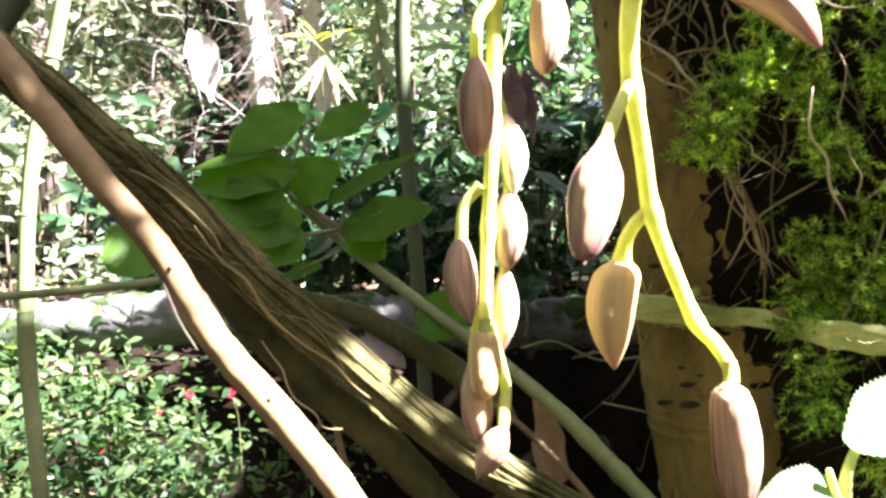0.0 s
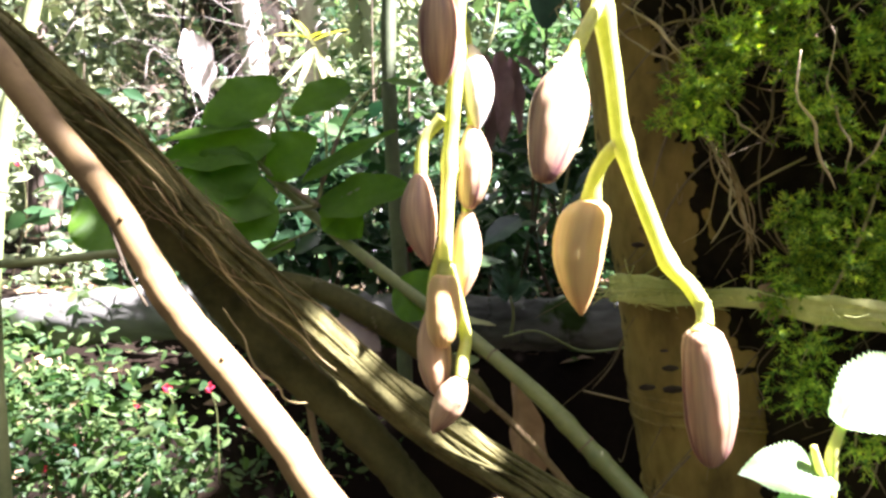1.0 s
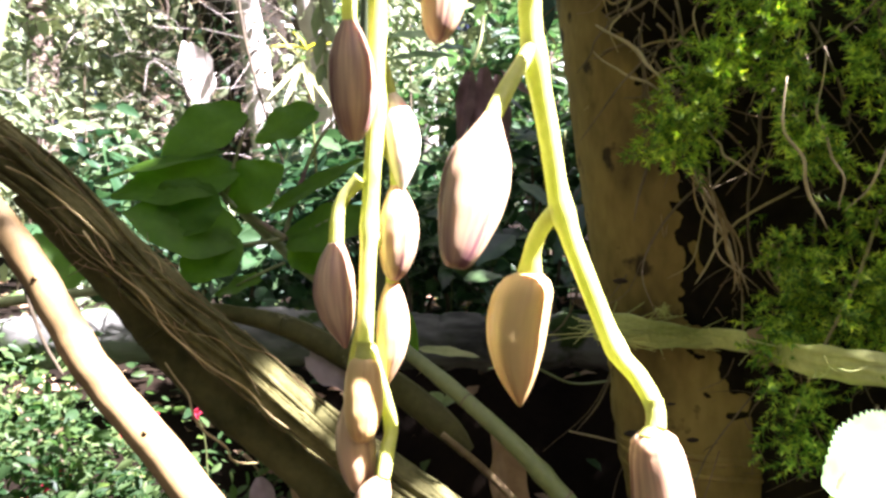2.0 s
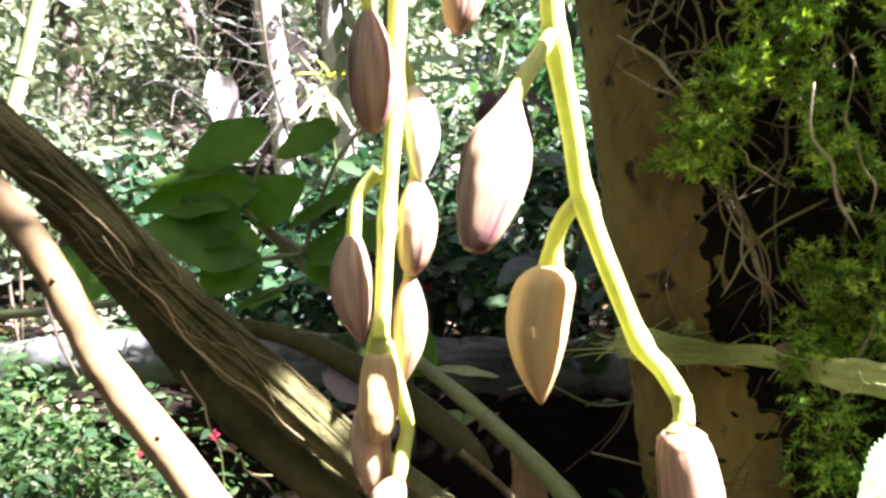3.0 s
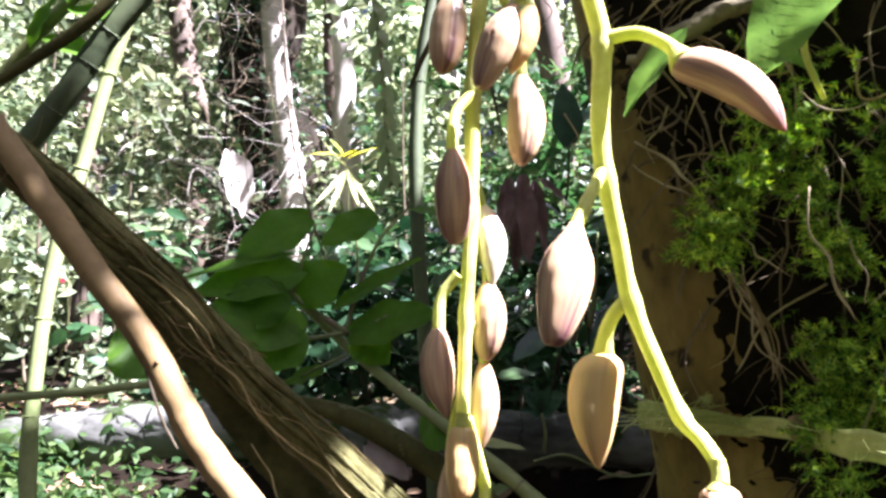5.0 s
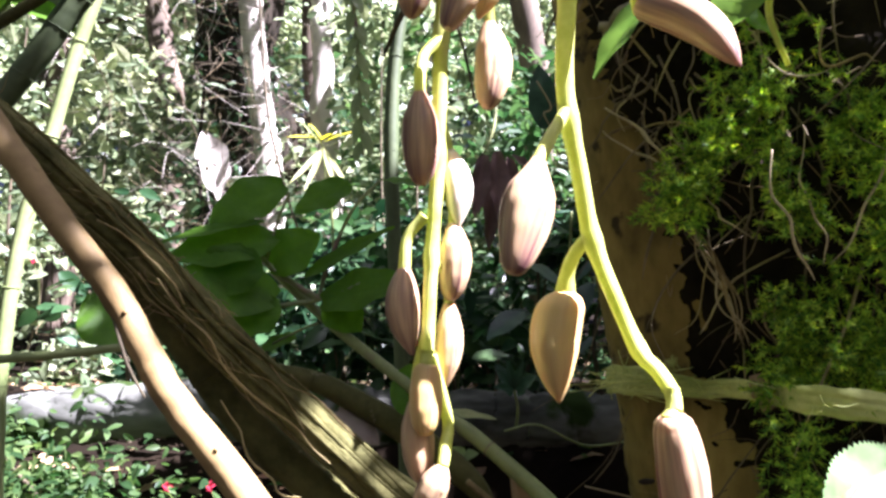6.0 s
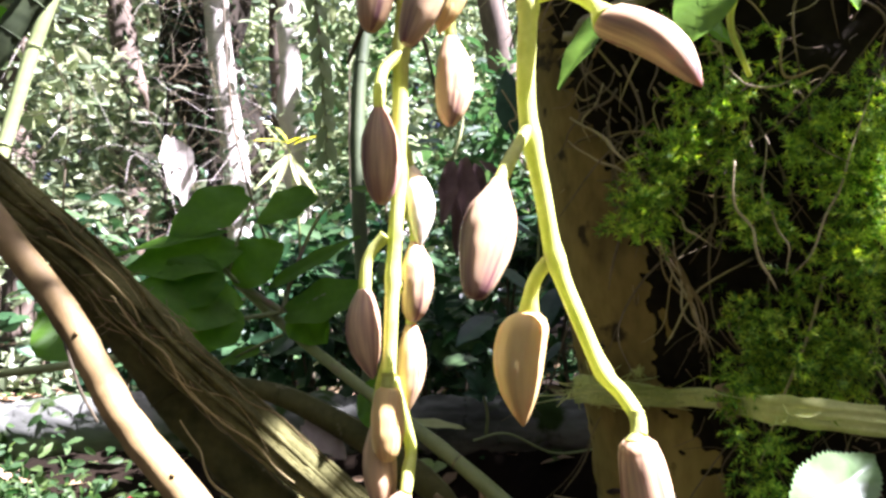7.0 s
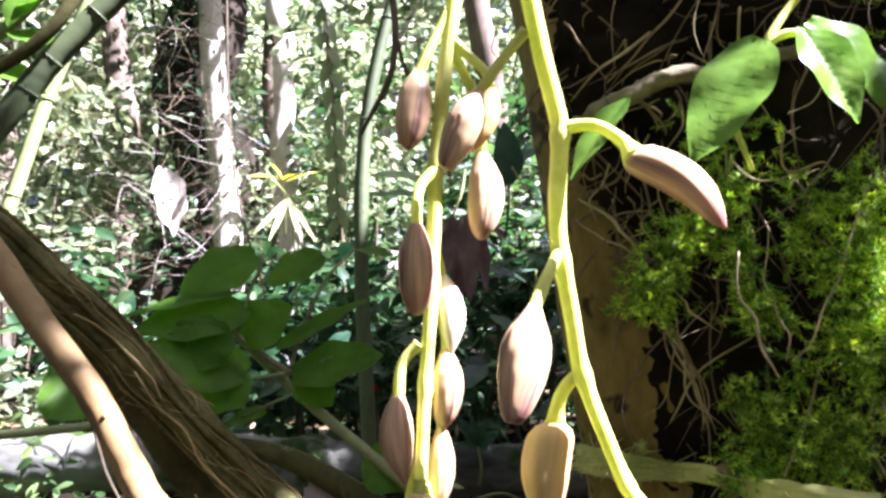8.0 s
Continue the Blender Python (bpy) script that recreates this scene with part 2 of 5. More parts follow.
def frames_along(line):
    tan = np.gradient(line, axis=0)
    tan /= np.linalg.norm(tan, axis=1)[:, None] + 1e-12
    side = np.cross(tan[0], (0.3, 0.9, 0.31))
    out = []
    for t in tan:
        side = side - t * (side @ t)
        side /= np.linalg.norm(side) + 1e-12
        out.append((side.copy(), np.cross(t, side)))
    return tan, out


def tube(line, radius, sides=8, rough=0.0, rng=None, knots=()):
    """A closed tube along a line: its vertices, faces and unwrapping. knots: (share along, swelling)."""
    line = np.asarray(line, float)
    n = len(line)
    r = np.interp(np.linspace(0, 1, n), np.linspace(0, 1, len(np.atleast_1d(radius))), np.atleast_1d(radius))
    for at, much in knots:
        r = r * (1 + much * np.exp(-(((np.linspace(0, 1, n) - at) * n / 1.6) ** 2)))
    _, fr = frames_along(line)
    ang = np.linspace(0, 2 * np.pi, sides + 1)
    verts, uv, faces = [], [], []
    bump = rng.normal(0, rough, (n, sides)) if rng is not None and rough else np.zeros((n, sides))
    length = np.r_[0, np.cumsum(np.linalg.norm(np.diff(line, axis=0), axis=1))]
    for i in range(n):
        s, b = fr[i]
        for k, a in enumerate(ang):
            verts.append(line[i] + (np.cos(a) * s + np.sin(a) * b) * r[i] * (1 + bump[i, k % sides]))
            uv.append((k / sides, length[i]))
    w = sides + 1
    for i in range(n - 1):
        for k in range(sides):
            faces.append((i * w + k, i * w + k + 1, (i + 1) * w + k + 1, (i + 1) * w + k))
    for i, flip in ((0, True), (n - 1, False)):
        verts.append(line[i])
        uv.append((0.5, length[i]))
        c = len(verts) - 1
        for k in range(sides):
            faces.append((i * w + k + 1, i * w + k, c) if flip else (i * w + k, i * w + k + 1, c))
    return verts, faces, uv


def tube_mesh(name, points, radius, mat, n=24, sides=8, rough=0.0, seed=0, knots=(), wander=0.0):
    rng = np.random.default_rng(seed)
    line = smooth_line(points, n)
    if wander:
        w = rng.normal(0, wander, (max(3, n // 3), 3))
        line = line + smooth_line(w, n)
    v, f, uv = tube(line, radius, sides, rough, rng, knots)
    return mesh_of(name, v, f, mat, uv)


def gathered(name, tubes, mat):
    """Many tubes in one mesh."""
    verts, faces, uv = [], [], []
    for v, f, u in tubes:
        o = len(verts)
        verts += v
        uv += u
        faces += [tuple(i + o for i in q) for q in f]
    return mesh_of(name, verts, faces, mat, uv)


def leaf_shape(long, wide, fold=0.25, droop=0.3, rows=9, cols=4, teeth=0.0, heart=0.0, seed=0, wave=0.04):
    """A leaf from the origin along +x, its upper face to +z, with a keel, side veins and a waved rim."""
    rng = np.random.default_rng(seed)
    verts, faces, uv = [], [], []
    ph = rng.uniform(0, 6.28)
    for i in range(rows + 1):
        u = i / rows
        half = wide / 2 * (math.sin(math.pi * min(1, u * 0.96 + 0.03) ** 0.8) ** 0.85)
        if heart and u < 0.3:
            half = max(half, wide / 2 * heart * (u / 0.3) ** 0.35)
        for k in range(-cols, cols + 1):
            s = k / cols
            edge = 1 + (teeth * (1 if i % 2 else -1) if abs(k) == cols else 0)
            y = s * half * edge
            x = u * long - (heart * 0.12 * long * abs(s) * (1 - u / 0.3) if heart and u < 0.3 else 0)
            z = abs(y) * fold - droop * long * u * u + wave * wide * math.sin(5 * u * 3.1 + ph + 2 * s) * abs(s) + 0.012 * wide * math.cos(u * rows * 3.14) * (1 - abs(s))
            z += 0.008 * wide * math.sin((u * 7 - abs(s) * 1.6) * 2 * math.pi) * abs(s) * (1 - abs(s)) * 2 if rows > 12 else 0
            verts.append((x, y, z))
            uv.append((u, s * 0.5 + 0.5))
    w = 2 * cols + 1
    for i in range(rows):
        for k in range(w - 1):
            faces.append((i * w + k, (i + 1) * w + k, (i + 1) * w + k + 1, i * w + k + 1))
    return verts, faces, uv


def leaf_pose(base, tip, normal):
    """Where a leaf goes that runs from base towards tip with its upper face towards normal."""
    x = (Vector(tip) - Vector(base)).normalized()
    z = Vector(normal) - x * x.dot(Vector(normal))
    z.normalize()
    y = z.cross(x)
    return Matrix.Translation(base) @ Matrix((x, y, z)).transposed().to_4x4()


def leaf_at(name, base, tip, wide, normal, mat, parent, label="", seed=0, **shape):
    long = (Vector(tip) - Vector(base)).length
    v, f, uv = leaf_shape(long, wide, seed=seed, **shape)
    m = leaf_pose(base, tip, normal)
    return part(name, mesh_of(name, [m @ Vector(p) for p in v], f, mat, uv), parent, label)


def scatter(name, places, along, up, sizes, mat, template, smooth=False):
    """One mesh of many copies of a small template, each at a place, running along, facing up, of a size."""
    tv, tf = np.array(template[0], float), template[1]
    places, along, up = np.asarray(places, float), np.asarray(along, float), np.asarray(up, float)
    x = along / (np.linalg.norm(along, axis=1)[:, None] + 1e-9)
    z = up - x * (up * x).sum(1)[:, None]
    z /= np.linalg.norm(z, axis=1)[:, None] + 1e-9
    y = np.cross(z, x)
    s = np.asarray(sizes, float)[:, None, None]
    v = places[:, None] + s * (tv[None, :, 0:1] * x[:, None] + tv[None, :, 1:2] * y[:, None] + tv[None, :, 2:3] * z[:, None])
    k, m = len(places), len(tv)
    me = bpy.data.meshes.new(name)
    sizes_f = [len(q) for q in tf]
    flat = np.concatenate([np.array(q) for q in tf])
    loops = (flat[None] + (np.arange(k) * m)[:, None]).ravel()
    totals = np.tile(sizes_f, k)
    me.vertices.add(k * m)
    me.vertices.foreach_set("co", v.astype(np.float32).ravel())
    me.loops.add(len(loops))
    me.loops.foreach_set("vertex_index", loops.astype(np.int32))
    me.polygons.add(len(totals))
    me.polygons.foreach_set("loop_start", np.r_[0, np.cumsum(totals)[:-1]].astype(np.int32))
    me.polygons.foreach_set("use_smooth", np.full(len(totals), smooth, dtype=bool))
    me.materials.append(mat)
    me.update(calc_edges=True)
    me.validate()
    return me


# a small leaf of eight corners, folded on its keel
SMALL_LEAF = ([(0, 0, 0), (0.3, 0.22, 0.05), (0.35, 0, -0.01), (0.3, -0.22, 0.05), (0.7, 0.19, 0.0), (0.7, 0, -0.06), (0.7, -0.19, 0.0), (1, 0, -0.16)],
              [(0, 2, 1), (0, 3, 2), (1, 2, 5, 4), (2, 3, 6, 5), (4, 5, 7), (5, 6, 7)])


_v, _f, _ = leaf_shape(1.0, 0.46, 0.2, 0.18, 6, 2)
MID_LEAF = (_v, _f)


def spread_dirs(rng, n, down=0.25):
    d = rng.normal(0, 1, (n, 3))
    d[:, 2] = d[:, 2] * 0.5 - down
    return d


def leaf_cloud(name, rng, centres, radii, per, size, mat, flat=0.6, up=(0.35, -0.4, 0.8), template=None):
    """Leaves gathered in clumps."""
    c = np.repeat(np.asarray(centres, float), per, axis=0)
    r = np.repeat(np.asarray(radii, float), per)
    off = rng.normal(0, 0.55, (len(c), 3)) * r[:, None]
    off[:, 2] *= flat
    ups = np.array(up, float) + rng.normal(0, 0.6, (len(c), 3))
    return scatter(name, c + off, spread_dirs(rng, len(c)), ups, rng.uniform(0.4, 1.4, len(c)) * size, mat, template or SMALL_LEAF, template is not None)


# ---- ground ----
def ground_height(x, y):
    """A bank that rises away from the camera's side, with a hollow under the fallen log."""
    h = 0.0 + 1.0 / (1 + math.exp(-(y - 0.95) * 5.0)) + 0.04 * max(0.0, y - 2)
    h -= 1.2 * math.exp(-(((x - 0.22) / 0.36) ** 4) - (((y - 1.12) / 0.32) ** 4))
    h += 0.06 * noise.noise(Vector((x * 1.7, y * 1.7, 0))) + 0.02 * noise.noise(Vector((x * 8, y * 8, 3)))
    return h


def build_ground():
    ys = np.concatenate([np.linspace(-60, -3, 14), np.linspace(-2.4, 0.3, 14), np.linspace(0.4, 2.4, 60), np.linspace(2.6, 8, 34), np.linspace(9, 120, 26)])
    xs = np.concatenate([np.linspace(-90, -6, 16), np.linspace(-5, -1.6, 20), np.linspace(-1.5, 1.5, 70), np.linspace(1.6, 5, 20), np.linspace(6, 90, 16)])
    verts = [(x, y, ground_height(x, min(y, 30))) for y in ys for x in xs]
    w = len(xs)
    faces = [(j * w + i, j * w + i + 1, (j + 1) * w + i + 1, (j + 1) * w + i) for j in range(len(ys) - 1) for i in range(w - 1)]
    tagged(part("ground", mesh_of("ground", verts, faces, M_SHADESOIL)), "brown forest soil bank with litter, darkened for shade", "ground", kind="structure")


build_ground()


def lump(size, flat, seed, mat, place, tall=1.0):
    """A small uneven knob or pad."""
    rng = np.random.default_rng(seed)
    verts, faces = [], []
    rows, cols = 7, 12
    for i in range(rows + 1):
        a = math.pi * i / rows
        for k in range(cols):
            b = 2 * math.pi * k / cols
            r = size * (1 + rng.normal(0, 0.1))
            verts.append((place[0] + r * math.sin(a) * math.cos(b), place[1] + r * flat * math.sin(a) * math.sin(b), place[2] + r * tall * math.cos(a)))
    for i in range(rows):
        for k in range(cols):
            faces.append((i * cols + k, (i + 1) * cols + k, (i + 1) * cols + (k + 1) % cols, i * cols + (k + 1) % cols))
    return mesh_of("lump", verts, faces, mat)


# ---- the smooth trunk and the bast strip round it ----
def build_trunk():
    root = tagged(new("leaning_tree"), "smooth tan-brown leaning tree trunk with dark blotches", "tree")
    left = np.array([(0.1291, 0.5700, 1.3951), (0.1385, 0.5700, 1.3038), (0.1486, 0.5700, 1.2212), (0.1597, 0.5700, 1.1383), (0.1688, 0.5700, 1.0645), (0.1789, 0.5700, 0.9895)])
    line = left + np.array((0.062, 0, 0))
    top = line[0] + (line[0] - line[-1]) / (line[0] - line[-1])[2] * np.array([[0.3], [0.24], [0.15]])
    low = line[-1] + (line[-1] - line[0]) / (line[0] - line[-1])[2] * np.array([[0.2], [0.6], [1.2]])
    pts = np.vstack([top, line, low])
    rng = np.random.default_rng(5)
    rings = [(0.60 + 0.006 * k, 0.03) for k in range(0, 10, 3)]
    v, f, uv = tube(smooth_line(pts, 160), [0.059, 0.061, 0.062, 0.064, 0.07], 40, 0.006, rng, rings)
    part("trunk", mesh_of("trunk", v, f, M_TRUNK, uv), root)
    for k, (place, size) in enumerate((((0.1763, 0.5070, 1.0929), 0.006), ((0.1776, 0.5070, 1.0779), 0.0075), ((0.1721, 0.5080, 1.1050), 0.003), ((0.1570, 0.5150, 1.1798), 0.005), ((0.1974, 0.5030, 1.0761), 0.004), ((0.1633, 0.5200, 1.0771), 0.006), ((0.1847, 0.5050, 1.0994), 0.0028), ((0.1693, 0.5100, 1.1464), 0.0025))):
        part("bark_scar", lump(size, 0.45, 40 + k, M_SCAR, place, 0.35), root, "dark sunken bark scar")
    for k, (px, hz) in enumerate(((0.0, (0.1775, 0.5700, 1.0570)[2]), (0.0, (0.1774, 0.5700, 1.0468)[2]), (0.0, (0.1810, 0.5700, 0.9903)[2]), (0.0, (0.1776, 0.5700, 1.0623)[2]))):
        at = np.array([np.interp(hz, line[::-1, 2], line[::-1, j]) for j in range(3)])
        ring = [at + np.array((math.cos(q) * 0.0648, math.sin(q) * 0.0648, 0.002 * math.sin(3 * q + k))) for q in np.linspace(2.6, 6.2, 40)]
        part("node_ring", tube_mesh("node_ring", ring, [0.0012, 0.002, 0.0014], M_TRUNK, 60, 6, 0.2, k), root)
    # a dark skin standing in for shade on the flank, thinning to a ragged edge
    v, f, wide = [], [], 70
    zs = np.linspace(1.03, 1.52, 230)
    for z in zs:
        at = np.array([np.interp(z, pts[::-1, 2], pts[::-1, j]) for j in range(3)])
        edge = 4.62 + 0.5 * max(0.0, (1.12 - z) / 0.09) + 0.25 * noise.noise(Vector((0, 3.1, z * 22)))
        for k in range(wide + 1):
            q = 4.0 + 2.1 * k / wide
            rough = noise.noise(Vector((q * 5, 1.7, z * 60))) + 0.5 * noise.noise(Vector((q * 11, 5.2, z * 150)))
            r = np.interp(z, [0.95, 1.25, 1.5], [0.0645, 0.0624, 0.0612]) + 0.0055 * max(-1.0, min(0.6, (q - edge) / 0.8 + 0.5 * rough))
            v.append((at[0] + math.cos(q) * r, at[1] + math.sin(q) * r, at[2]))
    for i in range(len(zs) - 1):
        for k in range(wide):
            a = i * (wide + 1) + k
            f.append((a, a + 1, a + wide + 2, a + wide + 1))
    part("flank_shade", mesh_of("flank_shade", v, f, M_GLOOMBARK), root, "dark skin that stands in for shade on the flank")
    return root, line


TRUNK, TRUNK_LINE = build_trunk()


def build_strip():
    root = tagged(new("bast_strip"), "frayed pale bast strip tied round the trunk", "strap")
    mid = [(0.1487, 0.5650, 1.1461), (0.1479, 0.5250, 1.1488), (0.1613, 0.5070, 1.1481), (0.1817, 0.5020, 1.1451), (0.2041, 0.4980, 1.1424), (0.2142, 0.4800, 1.1441), (0.2191, 0.4500, 1.1431), (0.2207, 0.4150, 1.1427), (0.2321, 0.4000, 1.1418), (0.2455, 0.3920, 1.1400), (0.2788, 0.3900, 1.1354)]
    half = [0.010, 0.0105, 0.010, 0.008, 0.006, 0.0065, 0.006, 0.0075, 0.0085, 0.0085, 0.0085]
    line = smooth_line(mid, 60)
    hw = np.interp(np.linspace(0, 1, 60), np.linspace(0, 1, len(half)), half)
    rng = np.random.default_rng(8)
    verts, faces, uv = [], [], []
    cols = 10
    for i, p in enumerate(line):
        for layer in (0, 1):
            for k in range(cols + 1):
                s = k / cols * 2 - 1
                ripple = 0.0012 * math.sin(k * 2.1 + i * 0.08) + rng.normal(0, 0.0002)
                verts.append((p[0], p[1] - (0.0018 + ripple if layer == 0 else -0.0012) - 0.002 * (1 - s * s), p[2] + s * hw[i] * (1 + 0.06 * math.sin(i * 0.9 + k))))
                uv.append((i / 60, k / cols))
    w = 2 * (cols + 1)
    for i in range(59):
        for k in range(cols):
            a = i * w + k
            faces.append((a, a + 1, a + w + 1, a + w))
            b = a + cols + 1
            faces.append((b + w, b + w + 1, b + 1, b))
        a, b = i * w, i * w + cols + 1
        faces.append((a + w, b + w, b, a))
        a, b = a + cols, b + cols
        faces.append((a, b, b + w, a + w))
    part("band", mesh_of("band", verts, faces, M_STRAW, uv), root)
    # loose fibres
    hairs = []
    for k in range(110):
        i = int(rng.integers(0, 24 if k % 5 else 58))
        p = line[i] + np.array((0, -0.004, rng.uniform(-0.8, 0.8) * hw[i]))
        d = np.array((rng.normal(0.0, 0.011), -abs(rng.normal(0, 0.001)), rng.normal(0.0, 0.0025)))
        hairs.append(tube(smooth_line([p - d * 0.3, p + d, p + 2 * d + rng.normal(0, 0.003, 3)], 7), [0.0005, 0.0003], 4))
    tagged(part("fibre", gathered("fibre", hairs, M_STRAW), root, "loose frayed fibres"), kind="stuff")
    knot = tube_mesh("knot", [(0.2136, 0.4450, 1.1546), (0.2159, 0.4430, 1.1451), (0.2201, 0.4450, 1.1340)], [0.004, 0.007, 0.004], M_DEAD, 10, 8, 0.12, 3)
    part("knot", knot, root, "brown dried knot")


build_strip()


# ---- the mossy trunk with its roots ----
MOSS_X, MOSS_Y, MOSS_R = 0.352, 0.575, 0.135


def build_mossy_trunk():
    root = tagged(new("mossy_trunk"), "trunk with green moss and hanging roots, bark darkened for shade", "tree trunk")
    rng = np.random.default_rng(11)
    pts = [(MOSS_X + 0.05, MOSS_Y + 0.03, 0.0), (MOSS_X + 0.02, MOSS_Y, 0.6), (MOSS_X, MOSS_Y, 1.2), (MOSS_X - 0.02, MOSS_Y, 1.6), (MOSS_X - 0.03, MOSS_Y + 0.01, 1.78)]
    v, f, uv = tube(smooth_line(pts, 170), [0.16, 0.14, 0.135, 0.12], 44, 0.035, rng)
    part("trunk", mesh_of("trunk", v, f, M_GLOOMBARK, uv), root)
    # moss strand: a bent thread with fine needles all round, like a bottle brush
    tv, tf = [], []
    for k in range(20):
        u = (k + 1) / 20
        a = k * 2.4
        r = 0.38 * (1 - 0.35 * u) * (0.7 + 0.4 * ((k * 7) % 5) / 5)
        c = np.array((u, 0.05 * math.sin(4 * u), -0.3 * u * u))
        d = np.array((0.75, math.cos(a), math.sin(a))) * r
        w = np.cross(d, (1, 0.2, 0.1))
        w = w / np.linalg.norm(w) * 0.055
        o = len(tv)
        tv += [c - w, c + w, c + d]
        tf.append((o, o + 1, o + 2))
    # tufts: where moss stands out from the trunk
    tufts = [((0.1705, 0.4350, 1.2690), 0.016, 150), ((0.1829, 0.4350, 1.2838), 0.016, 150), ((0.1912, 0.4300, 1.2960), 0.014, 120), ((0.1638, 0.4400, 1.2548), 0.009, 60), ((0.1813, 0.4400, 1.2620), 0.012, 80),
             ((0.2016, 0.4300, 1.3072), 0.016, 120), ((0.2192, 0.4250, 1.3174), 0.016, 120), ((0.2253, 0.4200, 1.3275), 0.012, 70), ((0.2297, 0.4200, 1.2939), 0.012, 90), ((0.2307, 0.4100, 1.2619), 0.013, 110),
             ((0.2259, 0.4100, 1.2497), 0.010, 70), ((0.2209, 0.4200, 1.2794), 0.010, 60), ((0.2480, 0.4170, 1.2500), 0.007, 50), ((0.2420, 0.4400, 1.1758), 0.018, 220), ((0.2388, 0.4400, 1.1618), 0.016, 160),
             ((0.2347, 0.4400, 1.1973), 0.012, 90), ((0.2217, 0.4300, 1.1532), 0.014, 120), ((0.2570, 0.4200, 1.1636), 0.020, 160), ((0.2718, 0.4100, 1.1611), 0.020, 180), ((0.2693, 0.4200, 1.1768), 0.016, 90),
             ((0.2840, 0.4100, 1.1739), 0.016, 120), ((0.2895, 0.4000, 1.2447), 0.022, 220), ((0.3002, 0.4000, 1.2723), 0.020, 200), ((0.2838, 0.4100, 1.2315), 0.016, 120), ((0.2932, 0.4050, 1.2175), 0.016, 120),
             ((0.2910, 0.4000, 1.2864), 0.016, 140), ((0.2766, 0.4200, 1.3086), 0.020, 110), ((0.2936, 0.4100, 1.3137), 0.020, 120), ((0.3098, 0.4000, 1.3187), 0.020, 120), ((0.2666, 0.4200, 1.2863), 0.016, 70),
             ((0.2805, 0.4200, 1.2752), 0.014, 50), ((0.2086, 0.4400, 1.3405), 0.014, 60), ((0.2777, 0.4300, 1.3339), 0.014, 50), ((0.2704, 0.4300, 1.1969), 0.018, 60), ((0.2937, 0.4200, 1.1968), 0.020, 80),
             ((0.2577, 0.4300, 1.2184), 0.012, 40), ((0.2192, 0.4400, 1.3725), 0.020, 40), ((0.2537, 0.4300, 1.3692), 0.020, 40), ((0.2266, 0.4200, 1.1177), 0.016, 120), ((0.2230, 0.4200, 1.0981), 0.014, 80),
             ((0.2527, 0.4100, 1.0674), 0.020, 90)]
    c, a, u, s = [], [], [], []
    for place, r, n in tufts:
        n = int(n * 0.34)
        off = rng.normal(0, 0.5, (n, 3)) * r * np.array((1, 0.6, 1))
        c.append(np.array(place) + off)
        out = off * 22 + np.array((-0.3, -0.35, -0.2)) + rng.normal(0, 0.45, (n, 3))
        a.append(out)
        u.append(rng.normal(0, 1, (n, 3)))
        s.append(rng.uniform(0.009, 0.018, n))
    # a thinner cover on the bark itself, in patches
    n = 380
    ang, z = rng.uniform(2.4, 6.0, n), rng.uniform(0.75, 1.75, n)
    keep = np.array([noise.noise(Vector((math.cos(p) * 2.5, math.sin(p) * 2.5, h * 9))) > 0.1 for p, h in zip(ang, z)])
    ang, z = ang[keep], z[keep]
    nrm = np.stack([np.cos(ang), np.sin(ang), 0 * ang], 1)
    base = np.stack([MOSS_X + 0.02 - 0.05 * (z - 0.9) + 0 * ang, MOSS_Y + 0 * ang, z], 1) + nrm * 0.137
    c.append(base)
    a.append(nrm * 0.5 + np.array((-0.2, 0, -0.5)) + rng.normal(0, 0.5, (len(z), 3)))
    u.append(rng.normal(0, 1, (len(z), 3)))
    s.append(rng.uniform(0.012, 0.022, len(z)))
    moss = scatter("moss", np.vstack(c), np.vstack(a), np.vstack(u), np.concatenate(s), M_MOSS, (tv, tf))
    tagged(part("moss", moss, root, "bright green feathery moss"), kind="stuff")
    # hanging rootlets
    for k in range(290):
        ang, z = rng.uniform(3.0, 5.3), rng.uniform(0.9, 1.75)
        out = np.array((math.cos(ang), math.sin(ang), 0))
        p = np.array((MOSS_X - 0.05 * (z - 1.2), MOSS_Y, z)) + out * 0.138
        ln = rng.uniform(0.03, 0.12)
        d = np.array((rng.normal(-0.25, 0.45), rng.normal(-0.1, 0.15), -1.0 if k % 5 else rng.normal(0, 0.5)))
        out = out * rng.uniform(0.008, 0.035)
        r = rng.uniform(0.0004, 0.0012)
        part("root", tube_mesh("root", [p, p + out + d * ln * 0.35, p + out * 0.9 + d * ln * 0.7 + rng.normal(0, 0.006, 3), p + out * 0.8 + d * ln + rng.normal(0, 0.01, 3)],
             [r, r, r * 0.8, 0.0002], (M_ROOT, M_DRYROOT, M_GOLDROOT, M_DRYROOT, M_DRYROOT)[k % 5], 14, 6, 0.06, k, wander=0.002), root)
    hairs = []
    for k in range(700):
        ang, z = rng.uniform(2.9, 5.3), rng.uniform(0.95, 1.75)
        out = np.array((math.cos(ang), math.sin(ang), 0))
        p = np.array((MOSS_X - 0.05 * (z - 1.2), MOSS_Y, z)) + out * rng.uniform(0.136, 0.165)
        d = np.array((rng.normal(-0.2, 0.6), rng.normal(-0.1, 0.2), rng.normal(-0.6, 0.5))) * rng.uniform(0.01, 0.045)
        hairs.append(tube(smooth_line([p, p + d * 0.5 + rng.normal(0, 0.003, 3), p + d], 6), [0.0004, 0.0004, 0.0001], 4))
